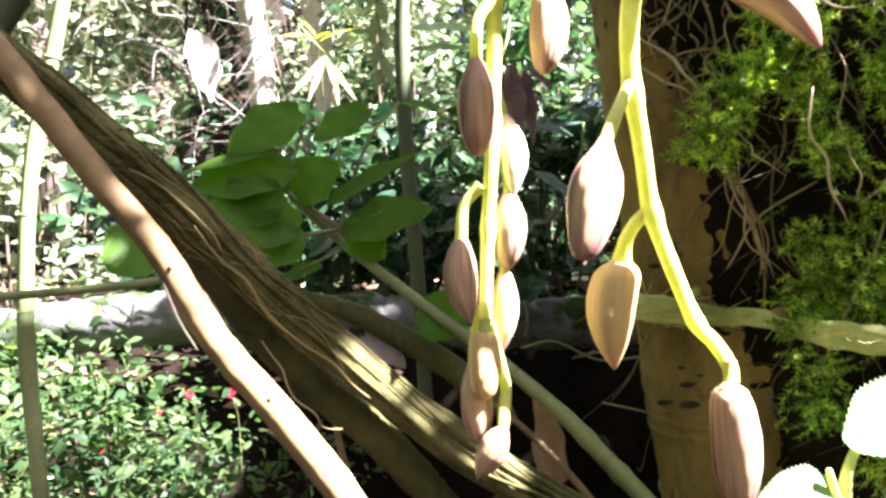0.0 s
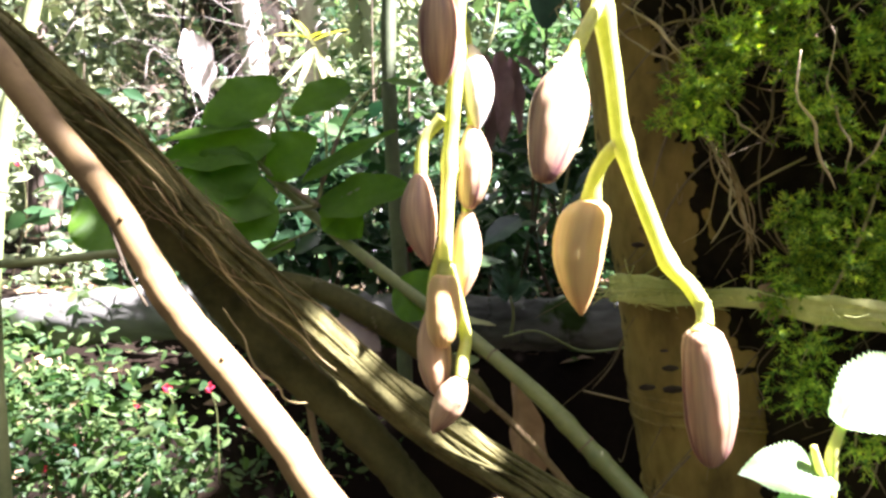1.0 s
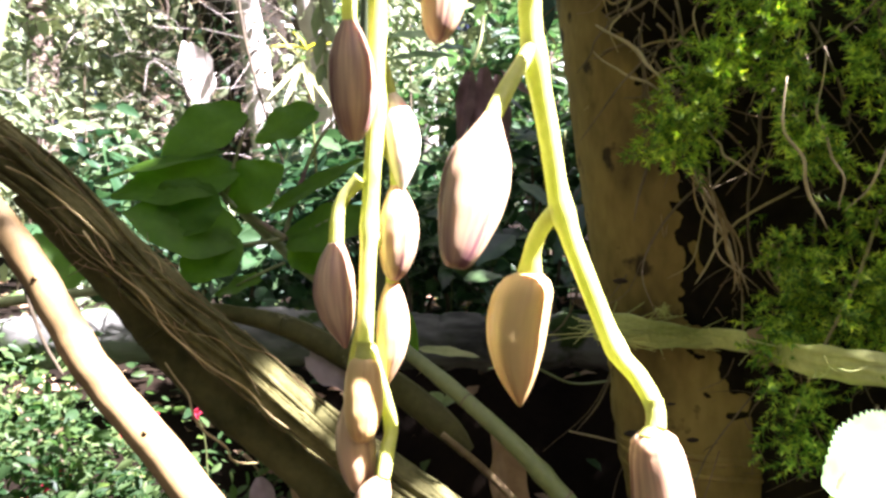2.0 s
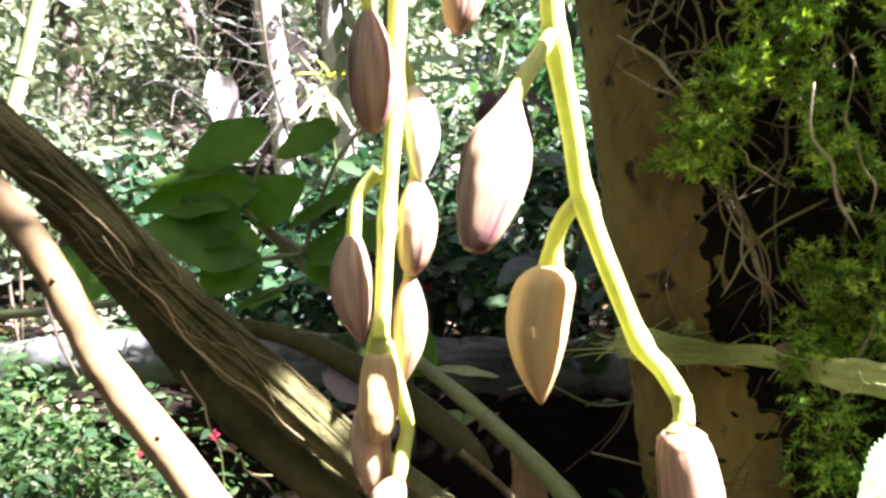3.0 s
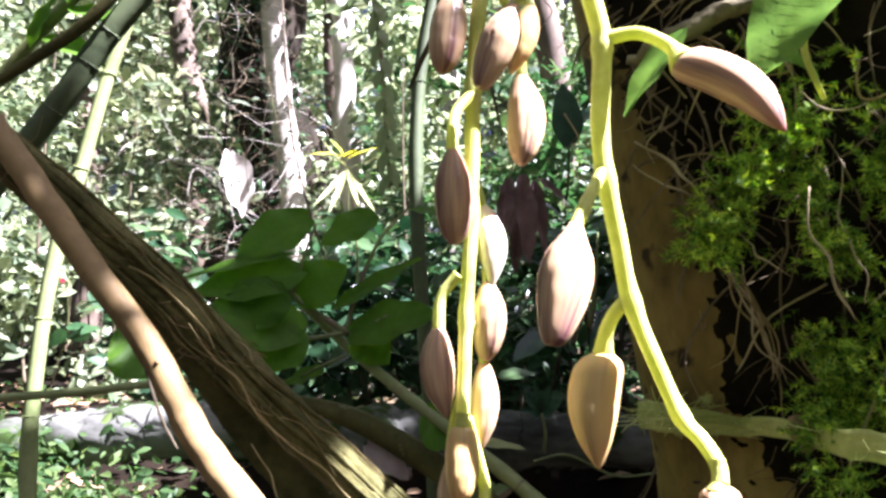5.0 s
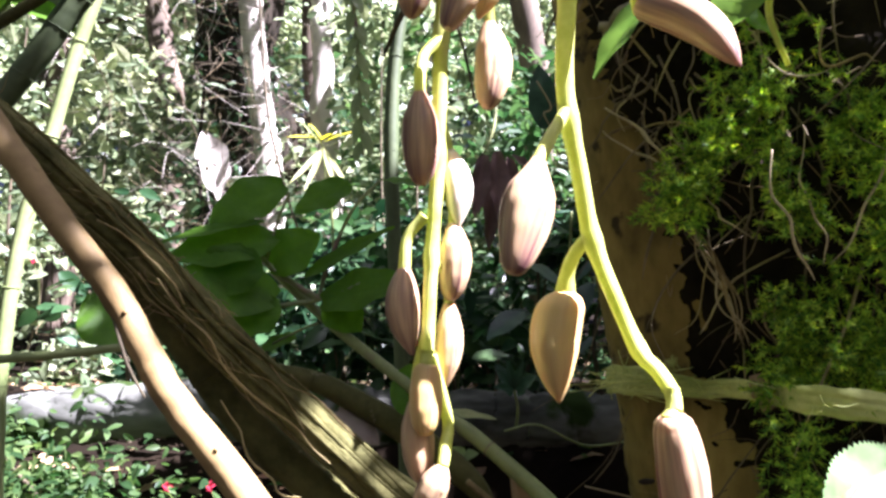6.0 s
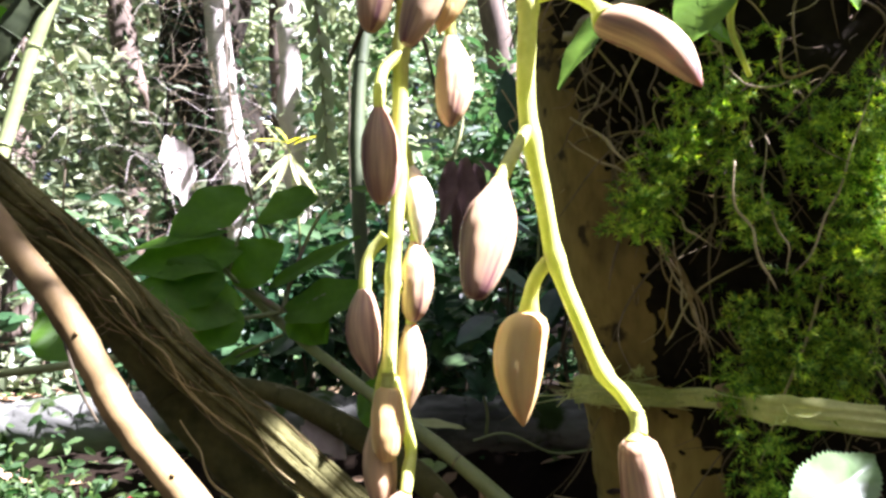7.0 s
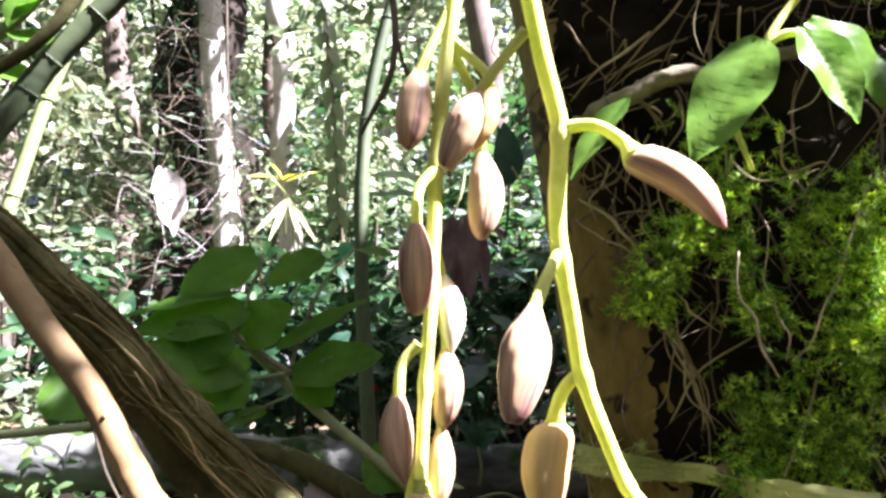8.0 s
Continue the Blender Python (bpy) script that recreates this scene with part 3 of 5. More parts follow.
    tagged(part("rootlet", gathered("rootlet", hairs, M_DRYROOT), root, "fine dry rootlets"), kind="stuff")
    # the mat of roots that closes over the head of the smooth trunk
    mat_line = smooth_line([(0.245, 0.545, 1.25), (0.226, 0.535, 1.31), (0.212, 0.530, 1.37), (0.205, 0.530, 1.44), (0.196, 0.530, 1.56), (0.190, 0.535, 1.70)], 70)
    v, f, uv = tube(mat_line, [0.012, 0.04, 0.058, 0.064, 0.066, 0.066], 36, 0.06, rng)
    # shade between the roots is carried by this near-black colour
    part("root_mat", mesh_of("root_mat", v, f, M_GLOOMBARK, uv), root, "mat of roots and soil, darkened for shade")
    for k in range(170):
        i = int(rng.integers(12, 66))
        ang = rng.uniform(3.3, 5.9)
        out = np.array((math.cos(ang), math.sin(ang), 0))
        p = mat_line[i] + out * (0.04 + 0.026 * min(1, i / 30))
        ln = rng.uniform(0.02, 0.075)
        d = np.array((rng.normal(-0.1, 0.6), rng.normal(-0.05, 0.15), rng.normal(-0.7, 0.5)))
        lift = out * rng.uniform(0.002, 0.014)
        r = rng.uniform(0.0004, 0.0012)
        part("root", tube_mesh("root", [p, p + lift + d * ln * 0.4, p + lift + d * ln * 0.75 + rng.normal(0, 0.005, 3), p + d * ln], [r, r, r * 0.8, 0.0003],
             (M_DRYROOT, M_ROOT, M_DRYROOT, M_GOLDROOT)[k % 4], 14, 6, 0.06, 500 + k, wander=0.0015), root)
    return root


MOSSY = build_mossy_trunk()


def rooted(points, r, mat, seed=0):
    part("root", tube_mesh("root", points, [r[0] * 0.4, *(0.58 * q for q in r), 0.0002], mat, 26, 7, 0.06, seed, wander=0.0008), MOSSY, "pale bare root")


rooted([(0.1332, 0.4600, 1.3326), (0.1548, 0.4700, 1.3238), (0.1697, 0.4700, 1.3069), (0.1832, 0.4750, 1.2946)], [0.0016, 0.0024, 0.0012], M_PALEROOT, 1)
rooted([(0.1344, 0.4750, 1.3214), (0.1531, 0.4800, 1.3098), (0.1725, 0.4800, 1.3003), (0.1821, 0.4800, 1.2942)], [0.0011, 0.0018, 0.001], M_PALEROOT, 2)
rooted([(0.2089, 0.3950, 1.2835), (0.2081, 0.3900, 1.2592), (0.2137, 0.3880, 1.2394), (0.2188, 0.3880, 1.2219), (0.2245, 0.3880, 1.2086)], [0.0012, 0.0015, 0.0016, 0.0014], M_PALEROOT, 3)
rooted([(0.2346, 0.4000, 1.2965), (0.2276, 0.3980, 1.2707), (0.2338, 0.4000, 1.2511), (0.2400, 0.4020, 1.2315), (0.2396, 0.4020, 1.2183)], [0.0008, 0.0014, 0.0012, 0.0009], M_PALEROOT, 4)
rooted([(0.2974, 0.3900, 1.3305), (0.2799, 0.3900, 1.2917), (0.2634, 0.3900, 1.2576), (0.2530, 0.3950, 1.2313), (0.2406, 0.4000, 1.2184)], [0.0009, 0.0012, 0.0013, 0.0008], M_PALEROOT, 5)
rooted([(0.2505, 0.4000, 1.3629), (0.2489, 0.4000, 1.3370), (0.2689, 0.3950, 1.3392), (0.2794, 0.3950, 1.3356)], [0.0015, 0.0018, 0.001], M_ROOT, 6)
rooted([(0.2188, 0.4100, 1.3474), (0.2306, 0.4000, 1.3297), (0.2529, 0.4000, 1.3334)], [0.001, 0.0013, 0.0008], M_PALEROOT, 7)
rooted([(0.1304, 0.4600, 1.4654), (0.1427, 0.4500, 1.4345), (0.1559, 0.4500, 1.4156)], [0.0014, 0.0014, 0.001], M_ROOT, 8)
rooted([(0.1559, 0.4500, 1.4156), (0.1761, 0.4400, 1.4345), (0.2026, 0.4300, 1.4635), (0.2172, 0.4300, 1.4938)], [0.0012, 0.0017, 0.0014], M_ROOT, 9)
for k in range(9):
    jig = np.random.default_rng(k).normal(0, 0.004, (4, 3)) * (1, 0.5, 0.6)
    rooted([tuple(np.array(q) + j) for q, j in zip([(0.1887, 0.4650, 1.2514), (0.1984, 0.4550, 1.2227), (0.2053, 0.4500, 1.1988), (0.2082, 0.4500, 1.1752)], jig)], [0.0011, 0.0014, 0.0009], M_PALEROOT if k % 2 else M_ROOT, 60 + k)
rooted([(0.1883, 0.4400, 1.2680), (0.1973, 0.4300, 1.2489), (0.2117, 0.4250, 1.2376)], [0.001, 0.0016, 0.0008], M_PALEROOT, 11)
part("branch", tube_mesh("branch", [(0.1311, 0.4550, 1.3875), (0.1590, 0.4450, 1.3984), (0.2025, 0.4400, 1.4154), (0.2564, 0.4400, 1.4265), (0.3213, 0.4400, 1.4488)], [0.003, 0.0065, 0.0065, 0.0055, 0.004], M_MOSSBRANCH, 50, 14, 0.1, 12, wander=0.002), MOSSY, "moss-grown branch")

# ---- the orchid's hanging racemes ----
# outlines of a bud: share along, share of the half width
SLIM = ((0, 0.3), (0.12, 0.6), (0.3, 0.92), (0.5, 1.0), (0.7, 0.93), (0.86, 0.72), (0.95, 0.5), (1, 0.2))
TRUNCATE = ((0, 0.26), (0.12, 0.5), (0.28, 0.88), (0.45, 1.0), (0.65, 0.9), (0.85, 0.66), (0.96, 0.48), (1, 0.28))
SHOULDERED = ((0, 0.42), (0.06, 0.8), (0.14, 0.97), (0.35, 1.0), (0.55, 0.93), (0.75, 0.68), (0.9, 0.36), (1, 0.05))
RIBBED = ((0, 0.46), (0.05, 0.74), (0.15, 0.88), (0.4, 1.0), (0.65, 0.99), (0.85, 0.8), (0.95, 0.58), (1, 0.3))
BEAKED = ((0, 0.72), (0.05, 0.9), (0.2, 1.0), (0.45, 0.97), (0.7, 0.78), (0.88, 0.45), (1, 0.06))
TEAR = ((0, 0.35), (0.12, 0.68), (0.3, 0.96), (0.5, 1.0), (0.7, 0.82), (0.88, 0.44), (1, 0.08))


def bud_mesh(long, wide, bend, seed, turn, outline, ribs, mat, hook=0.0, lips=1.0):
    """A closed bud that hangs from the origin along -z: three sepals whose edges overlap in lips, with faint veins and a bent tip."""
    rng = np.random.default_rng(seed)
    rows, cols = 40, 66
    verts, uv, faces = [], [], []
    keys = np.array(outline)
    wob = rng.uniform(0, 6.28, 4)
    for i in range(rows + 1):
        u = i / rows
        prof = float(np.interp(u, keys[:, 0], keys[:, 1]))
        near = [float(np.interp(min(1, max(0, u + d)), keys[:, 0], keys[:, 1])) for d in (-0.05, -0.025, 0.025, 0.05)]
        prof = (prof * 2 + sum(near)) / 6 if 0.05 < u < 0.97 else prof
        body = math.sin(math.pi * min(1.0, u * 1.04)) ** 0.6 if 0 < u < 0.96 else 0.25
        side = bend * long * math.sin(math.pi * u) + hook * long * max(0.0, u - 0.55) ** 2
        for k in range(cols + 1):
            a = k / cols * 2 * math.pi
            q = ((a + turn + 0.16 * math.sin(2.2 * u + wob[0])) * 3 / (2 * math.pi)) % 1.0
            # each sepal swells in its middle and ends in a lip over its neighbour
            lobe = 0.965 + 0.06 * math.sin(math.pi * q) ** 1.4
            lip = 0.045 * math.exp(-((1 - q) / 0.08) ** 2) - 0.055 * math.exp(-(q / 0.06) ** 2)
            vein = ribs * math.cos(a * 11 + wob[1]) + 0.35 * ribs * math.cos(a * 23 + 3 * u + wob[2])
            rad = wide / 2 * prof * (lobe + (lips * lip + vein) * body + 0.02 * math.sin(3 * a + 7 * u + wob[3]))
            verts.append((math.cos(a) * rad + side, math.sin(a) * rad * 0.92, -u * long))
            uv.append(((a + turn) * 3 / (2 * math.pi), u))
    w = cols + 1
    for i in range(rows):
        for k in range(cols):
            faces.append((i * w + k, (i + 1) * w + k, (i + 1) * w + k + 1, i * w + k + 1))
    faces.append(tuple(range(cols)))
    faces.append(tuple(rows * w + k for k in range(cols - 1, -1, -1)))
    return mesh_of("bud", verts, faces, mat, uv)


def hang_bud(parent, base, tip, wide, pedicel, bend=0.0, label="", seed=0, slim=0.0021, turn=None, outline=SLIM, ribs=0.008, hook=0.0, lips=1.0):
    base, tip = Vector(base), Vector(tip)
    axis = (tip - base)
    turn = seed * 2.1 if turn is None else turn
    ob = new("bud", bud_mesh(axis.length, wide, bend, seed, turn, outline, ribs, {TANBUD: M_TANBUD, SUNLITBUD: M_SUNLITBUD}.get(label, M_BUD), hook, lips))
    zl = -axis.normalized()
    yl = (Vector((0, -1, 0)) - zl * -zl.y).normalized()
    ob.matrix_basis = Matrix.Translation(base) @ Matrix((yl.cross(zl), yl, zl)).transposed().to_4x4()
    ob.parent = parent
    tagged(ob, label)
    pts = [Vector(p) for p in pedicel] + [base + axis * 0.03]
    pm = tube_mesh("pedicel", pts, [slim * 1.2, slim, slim, slim * 1.1, wide * 0.5 * outline[0][1] * 1.04], M_STEM, 30, 14, 0.008, seed)
    inv = ob.matrix_basis.inverted()
    pm.transform(inv)
    sub = new("pedicel", pm)
    sub.parent = ob
    return ob


MAUVE = "mauve-brown closed orchid bud"
TANBUD = "tan and orange closed orchid bud"
SUNLITBUD = "closed orchid bud, sunlight put into its colour"


def build_right_raceme():
    root = tagged(new("orchid_raceme"), "hanging yellow-green orchid raceme with large mauve buds", "orchid", "orchid racemes")
    stem = [(0.0431, 0.2300, 1.4300), (0.0510, 0.2350, 1.3820), (0.0572, 0.2380, 1.3571), (0.0616, 0.2390, 1.3323), (0.0655, 0.2405, 1.3160), (0.0672, 0.2415, 1.3060), (0.0665, 0.2425, 1.2930), (0.0652, 0.2430, 1.2780), (0.0657, 0.2441, 1.2605), (0.0696, 0.2472, 1.2382), (0.0733, 0.2502, 1.2159), (0.0797, 0.2490, 1.1952), (0.0866, 0.2464, 1.1759), (0.0912, 0.2415, 1.1688), (0.0939, 0.2365, 1.1620), (0.0938, 0.2345, 1.1560)]
    part("stem", tube_mesh("stem", stem, [0.0036, 0.0036, 0.0035, 0.0033, 0.0030, 0.0027, 0.0026], M_STEM, 110, 16, 0.004, 1, [(0.345, 0.22), (0.545, 0.2), (0.67, 0.25), (0.8, 0.2)]), root)
    hang_bud(root, (0.0526, 0.2300, 1.2390), (0.0419, 0.2210, 1.2008), 0.0178, [(0.0655, 0.2435, 1.2605), (0.0622, 0.2405, 1.2553), (0.0575, 0.2350, 1.2476)], 0.0, MAUVE, 1, slim=0.0022, turn=-2.2, outline=TRUNCATE)
    hang_bud(root, (0.0652, 0.2626, 1.1972), (0.0609, 0.2605, 1.1572), 0.0186, [(0.0731, 0.2502, 1.2159), (0.0690, 0.2545, 1.2117), (0.0662, 0.2590, 1.2052)], 0.07, TANBUD, 2, slim=0.0025, turn=-2.55, outline=SHOULDERED, ribs=0.01, lips=0.2)
    hang_bud(root, (0.0924, 0.2338, 1.1552), (0.0975, 0.2400, 1.1110), 0.0164, [(0.0939, 0.2362, 1.1635), (0.0936, 0.2350, 1.1590)], -0.02, MAUVE, 3, slim=0.0021, turn=-2.3, outline=RIBBED, ribs=0.008)
    hang_bud(root, (0.0888, 0.2235, 1.2900), (0.1125, 0.2090, 1.2615), 0.0142, [(0.0671, 0.2415, 1.3068), (0.0785, 0.2360, 1.3062), (0.0864, 0.2290, 1.2982)], -0.11, MAUVE, 4, slim=0.0023, turn=-1.9, outline=BEAKED)
    hang_bud(root, (0.0378, 0.2453, 1.3237), (0.0239, 0.2463, 1.2925), 0.0146, [(0.0552, 0.2395, 1.3451), (0.0462, 0.2425, 1.3342)], 0.0, MAUVE, 5, turn=-1.1, outline=TRUNCATE)
    return root


def build_left_raceme():
    root = tagged(new("orchid_raceme"), "hanging orchid raceme with crowded brown buds", "orchid", "orchid racemes")
    stem = [(0.0450, 0.2720, 1.4685), (0.0370, 0.2710, 1.4085), (0.0313, 0.2700, 1.3744), (0.0272, 0.2700, 1.3485), (0.0243, 0.2700, 1.3234), (0.0218, 0.2700, 1.2990), (0.0206, 0.2710, 1.2707), (0.0196, 0.2710, 1.2478), (0.0178, 0.2700, 1.2299), (0.0160, 0.2700, 1.2080), (0.0148, 0.2695, 1.1900), (0.0137, 0.2685, 1.1720)]
    part("stem", tube_mesh("stem", stem, [0.0034, 0.0033, 0.0031, 0.0027, 0.0025], M_STEM, 90, 14, 0.008, 2, [(0.45, 0.2), (0.62, 0.2), (0.8, 0.2)]), root)
    hang_bud(root, (0.0154, 0.2674, 1.3406), (0.0101, 0.2661, 1.3065), 0.0150, [(0.0280, 0.2700, 1.3678), (0.0212, 0.2685, 1.3533)], 0.0, MAUVE, 11, outline=SLIM)
    hang_bud(root, (0.0461, 0.2660, 1.3325), (0.0366, 0.2640, 1.3045), 0.0120, [(0.0285, 0.2700, 1.3570), (0.0370, 0.2690, 1.3480), (0.0436, 0.2675, 1.3400)], 0.0, TANBUD, 12, outline=TEAR)
    hang_bud(root, (0.0416, 0.2725, 1.3070), (0.0396, 0.2686, 1.2695), 0.0150, [(0.0280, 0.2710, 1.3540), (0.0385, 0.2745, 1.3350), (0.0415, 0.2735, 1.3200)], -0.04, MAUVE, 13, turn=-1.9, outline=SLIM, ribs=0.012)
    hang_bud(root, (0.0132, 0.2600, 1.2743), (0.0131, 0.2650, 1.2388), 0.0146, [(0.0215, 0.2690, 1.2987), (0.0154, 0.2640, 1.2907), (0.0136, 0.2610, 1.2822)], 0.0, MAUVE, 14, turn=-2.7, outline=SLIM)
    hang_bud(root, (0.0238, 0.2760, 1.2559), (0.0268, 0.2723, 1.2235), 0.0116, [(0.0204, 0.2715, 1.2680), (0.0222, 0.2745, 1.2625)], -0.06, SUNLITBUD, 15, outline=TEAR)
    hang_bud(root, (0.0251, 0.2740, 1.2260), (0.0232, 0.2745, 1.1955), 0.0128, [(0.0190, 0.2715, 1.2400), (0.0222, 0.2750, 1.2375), (0.0250, 0.2755, 1.2325)], -0.03, MAUVE, 16, outline=SLIM, ribs=0.014)
    hang_bud(root, (0.0056, 0.2700, 1.2082), (0.0082, 0.2669, 1.1754), 0.0132, [(0.0142, 0.2700, 1.2282), (0.0074, 0.2710, 1.2202)], 0.06, MAUVE, 17, turn=-2.5, outline=TEAR)
    hang_bud(root, (0.0226, 0.2757, 1.1951), (0.0194, 0.2758, 1.1612), 0.0108, [(0.0165, 0.2705, 1.2110), (0.0210, 0.2740, 1.2060), (0.0227, 0.2757, 1.2000)], -0.03, MAUVE, 18, outline=TEAR)
    hang_bud(root, (0.0136, 0.2683, 1.1722), (0.0122, 0.2670, 1.1462), 0.0122, [(0.0139, 0.2687, 1.1770), (0.0137, 0.2684, 1.1745)], 0.0, TANBUD, 19, slim=0.0026, outline=RIBBED)
    hang_bud(root, (0.0086, 0.2740, 1.1590), (0.0106, 0.2720, 1.1285), 0.0126, [(0.0145, 0.2695, 1.1850), (0.0105, 0.2730, 1.1720)], 0.0, MAUVE, 20, turn=-0.4, outline=SLIM)
    hang_bud(root, (0.0190, 0.2632, 1.1360), (0.0085, 0.2660, 1.1162), 0.0112, [(0.0150, 0.2690, 1.1750), (0.0208, 0.2720, 1.1519), (0.0200, 0.2680, 1.1429)], 0.0, MAUVE, 21, slim=0.0022, turn=-2.2, outline=TEAR)
    return root


build_right_raceme()
build_left_raceme()


def add_nodes(root, points, shares, radius, mat):
    """Raised rings where leaves once grew."""
    line = smooth_line(points, 120)
    _, fr = frames_along(line)
    for k, u in enumerate(shares):
        i = int(u * 119)
        s, b = fr[i]
        ring = [line[i] + (math.cos(a) * s + math.sin(a) * b) * radius for a in np.linspace(0, 6.2832, 25)]
        part("node", tube_mesh("node", ring, [radius * 0.07], mat, 50, 6, 0.15, k), root)


# ---- the thick vine, its olive shoot and the tan stick ----
def build_vine():
    root = tagged(new("liana"), "thick olive-brown liana of twisted fibrous strands", "vine")
    axis = smooth_line([(-0.3347, 0.3300, 1.4207), (-0.2804, 0.3600, 1.3608), (-0.2396, 0.3850, 1.3155), (-0.2044, 0.4050, 1.2800), (-0.1645, 0.4250, 1.2394), (-0.1189, 0.4400, 1.1877), (-0.0691, 0.4520, 1.1362), (-0.0196, 0.4550, 1.0913), (0.0310, 0.4600, 1.0522), (0.0754, 0.4650, 1.0227), (0.1318, 0.4700, 0.9867)], 110)
    _, fr = frames_along(axis)
    rng = np.random.default_rng(31)
    spots = [(0.0, 0.0, 0.0085)] + [(0.0074, 1.047 * k + rng.uniform(-0.15, 0.15), rng.uniform(0.0043, 0.0055)) for k in range(6)]
    spots += [(rng.uniform(0.0112, 0.0122), rng.uniform(0, 6.28), rng.uniform(0.0005, 0.0015)) for _ in range(24)]
    for q, (dist, ang, r) in enumerate(spots):
        drift = smooth_line(rng.normal(0, 0.25, (9, 1)) * (1, 0, 0), 110)[:, 0]
        away = dist * (1 + smooth_line(rng.normal(0, 0.12, (9, 1)) * (1, 0, 0), 110)[:, 0])
        line = []
        for i in range(110):
            a = ang + i * 0.012 + drift[i]
            s, b = fr[i]
            line.append(axis[i] + (math.cos(a) * s + math.sin(a) * b) * away[i])
        rr = r * (1 + rng.normal(0, 0.1, 12))
        v, f, uv = tube(line, rr, 16 if r > 0.003 else 6, 0.035, rng)
        part("strand", mesh_of("strand", v, f, M_STRAND, uv), root)
    # thin rootlets creeping along the strands
    for k in range(34):
        i = int(rng.integers(12, 88))
        span = int(rng.integers(8, 26))
        a = rng.uniform(0, 6.28)
        pts = []
        for j in range(i, min(109, i + span), 3):
            s, b = fr[j]
            a += rng.normal(0, 0.3)
            pts.append(axis[j] + (math.cos(a) * s + math.sin(a) * b) * (0.0128 + abs(rng.normal(0, 0.0012))))
        part("rootlet", tube_mesh("rootlet", pts, [0.0002, 0.0004, 0.0002], (M_GOLDROOT, M_ROOT, M_ROOT)[k % 3], 26, 5, 0.08, k, wander=0.0007), root, "thin wandering rootlet")
    for k, pts in enumerate(([(-0.1125, 0.4300, 1.1475), (-0.1028, 0.4300, 1.1324), (-0.0935, 0.4280, 1.1160), (-0.0816, 0.4300, 1.1022), (-0.0789, 0.4320, 1.0934), (-0.0655, 0.4400, 1.0891)], [(-0.1423, 0.4050, 1.2193), (-0.1276, 0.4080, 1.1989), (-0.1144, 0.4120, 1.1850), (-0.1038, 0.4200, 1.1637), (-0.0851, 0.4250, 1.1452), (-0.0624, 0.4300, 1.1263), (-0.0479, 0.4350, 1.1089)], [(-0.1705, 0.3900, 1.2516), (-0.1542, 0.3920, 1.2417), (-0.1402, 0.4000, 1.2256), (-0.1257, 0.4080, 1.2055)])):
        part("rootlet", tube_mesh("rootlet", pts, [0.0004, 0.0007, 0.0004], M_GOLDROOT, 30, 6, 0.08, k, wander=0.0008), root, "thin wandering rootlet")
    # shaggy fibres at the upper side
    hairs = []
    for k in range(150):
        i = int(rng.integers(15, 60))
        s, b = fr[i]
        a = rng.uniform(0, 6.28)
        o = math.cos(a) * s + math.sin(a) * b
        p = axis[i] + o * 0.0122
        d = o * rng.uniform(0.002, 0.008) + (axis[i + 1] - axis[i]) * rng.normal(0, 1.0) + rng.normal(0, 0.003, 3)
        hairs.append(tube(smooth_line([p, p + d * 0.6, p + d + rng.normal(0, 0.003, 3)], 6), [0.0004, 0.0002], 4))
    tagged(part("fibre", gathered("fibre", hairs, M_ROOT), root, "dry loose fibres"), kind="stuff")


build_vine()


def build_olive():
    root = tagged(new("vine_shoot"), "smooth dark olive vine shoot below the liana", "vine")
    pts = [(-0.1883, 0.4400, 1.2465), (-0.1667, 0.4550, 1.2137), (-0.1442, 0.4620, 1.1829), (-0.1208, 0.4680, 1.1475), (-0.0887, 0.4720, 1.1114), (-0.0557, 0.4750, 1.0808), (-0.0262, 0.4780, 1.0479), (-0.0039, 0.4800, 1.0192), (0.0378, 0.4900, 0.9642)]
    part("stem", tube_mesh("stem", pts, [0.0115, 0.0125, 0.0125, 0.0115], M_OLIVE, 70, 18, 0.03, 4, [(0.5, 0.08), (0.7, 0.08)]), root)
    add_nodes(root, pts, (0.33, 0.5, 0.7), 0.0124, M_OLIVE)


def build_stick():
    root = tagged(new("bare_stick"), "bare tan stick with knots and patches of sun", "stick")
    pts = [(-0.2793, 0.3750, 1.3812), (-0.2368, 0.3720, 1.3247), (-0.2096, 0.3700, 1.2895), (-0.1857, 0.3680, 1.2566), (-0.1634, 0.3660, 1.2282), (-0.1455, 0.3620, 1.2068), (-0.1315, 0.3600, 1.1835), (-0.1192, 0.3580, 1.1628), (-0.1039, 0.3560, 1.1432), (-0.0826, 0.3540, 1.1178), (-0.0657, 0.3520, 1.0959), (-0.0531, 0.3500, 1.0784), (-0.0299, 0.3480, 1.0444)]
    part("stem", tube_mesh("stem", pts, [0.0075, 0.0075, 0.0072, 0.0078, 0.0085, 0.009], M_TAN, 110, 20, 0.006, 7, [(0.42, 0.03), (0.56, 0.05)], wander=0.0003), root)
    for k, (place, size) in enumerate((((-0.1186, 0.3510, 1.1603), 0.0018), ((-0.1373, 0.3540, 1.1980), 0.0012), ((-0.0888, 0.3470, 1.1316), 0.0012))):
        part("knot", lump(size, 0.6, k, M_SCAR if k == 0 else M_TAN, place), root, "dark knot" if k == 0 else "")
    part("bark_shred", tube_mesh("bark_shred", [(-0.1504, 0.3600, 1.2099), (-0.1427, 0.3560, 1.1923), (-0.1340, 0.3520, 1.1722), (-0.1244, 0.3500, 1.1564)], [0.0006, 0.0009, 0.0006], M_TWIG, 20, 5, 0.1, 3), root, "dark thread of torn bark")


build_olive()
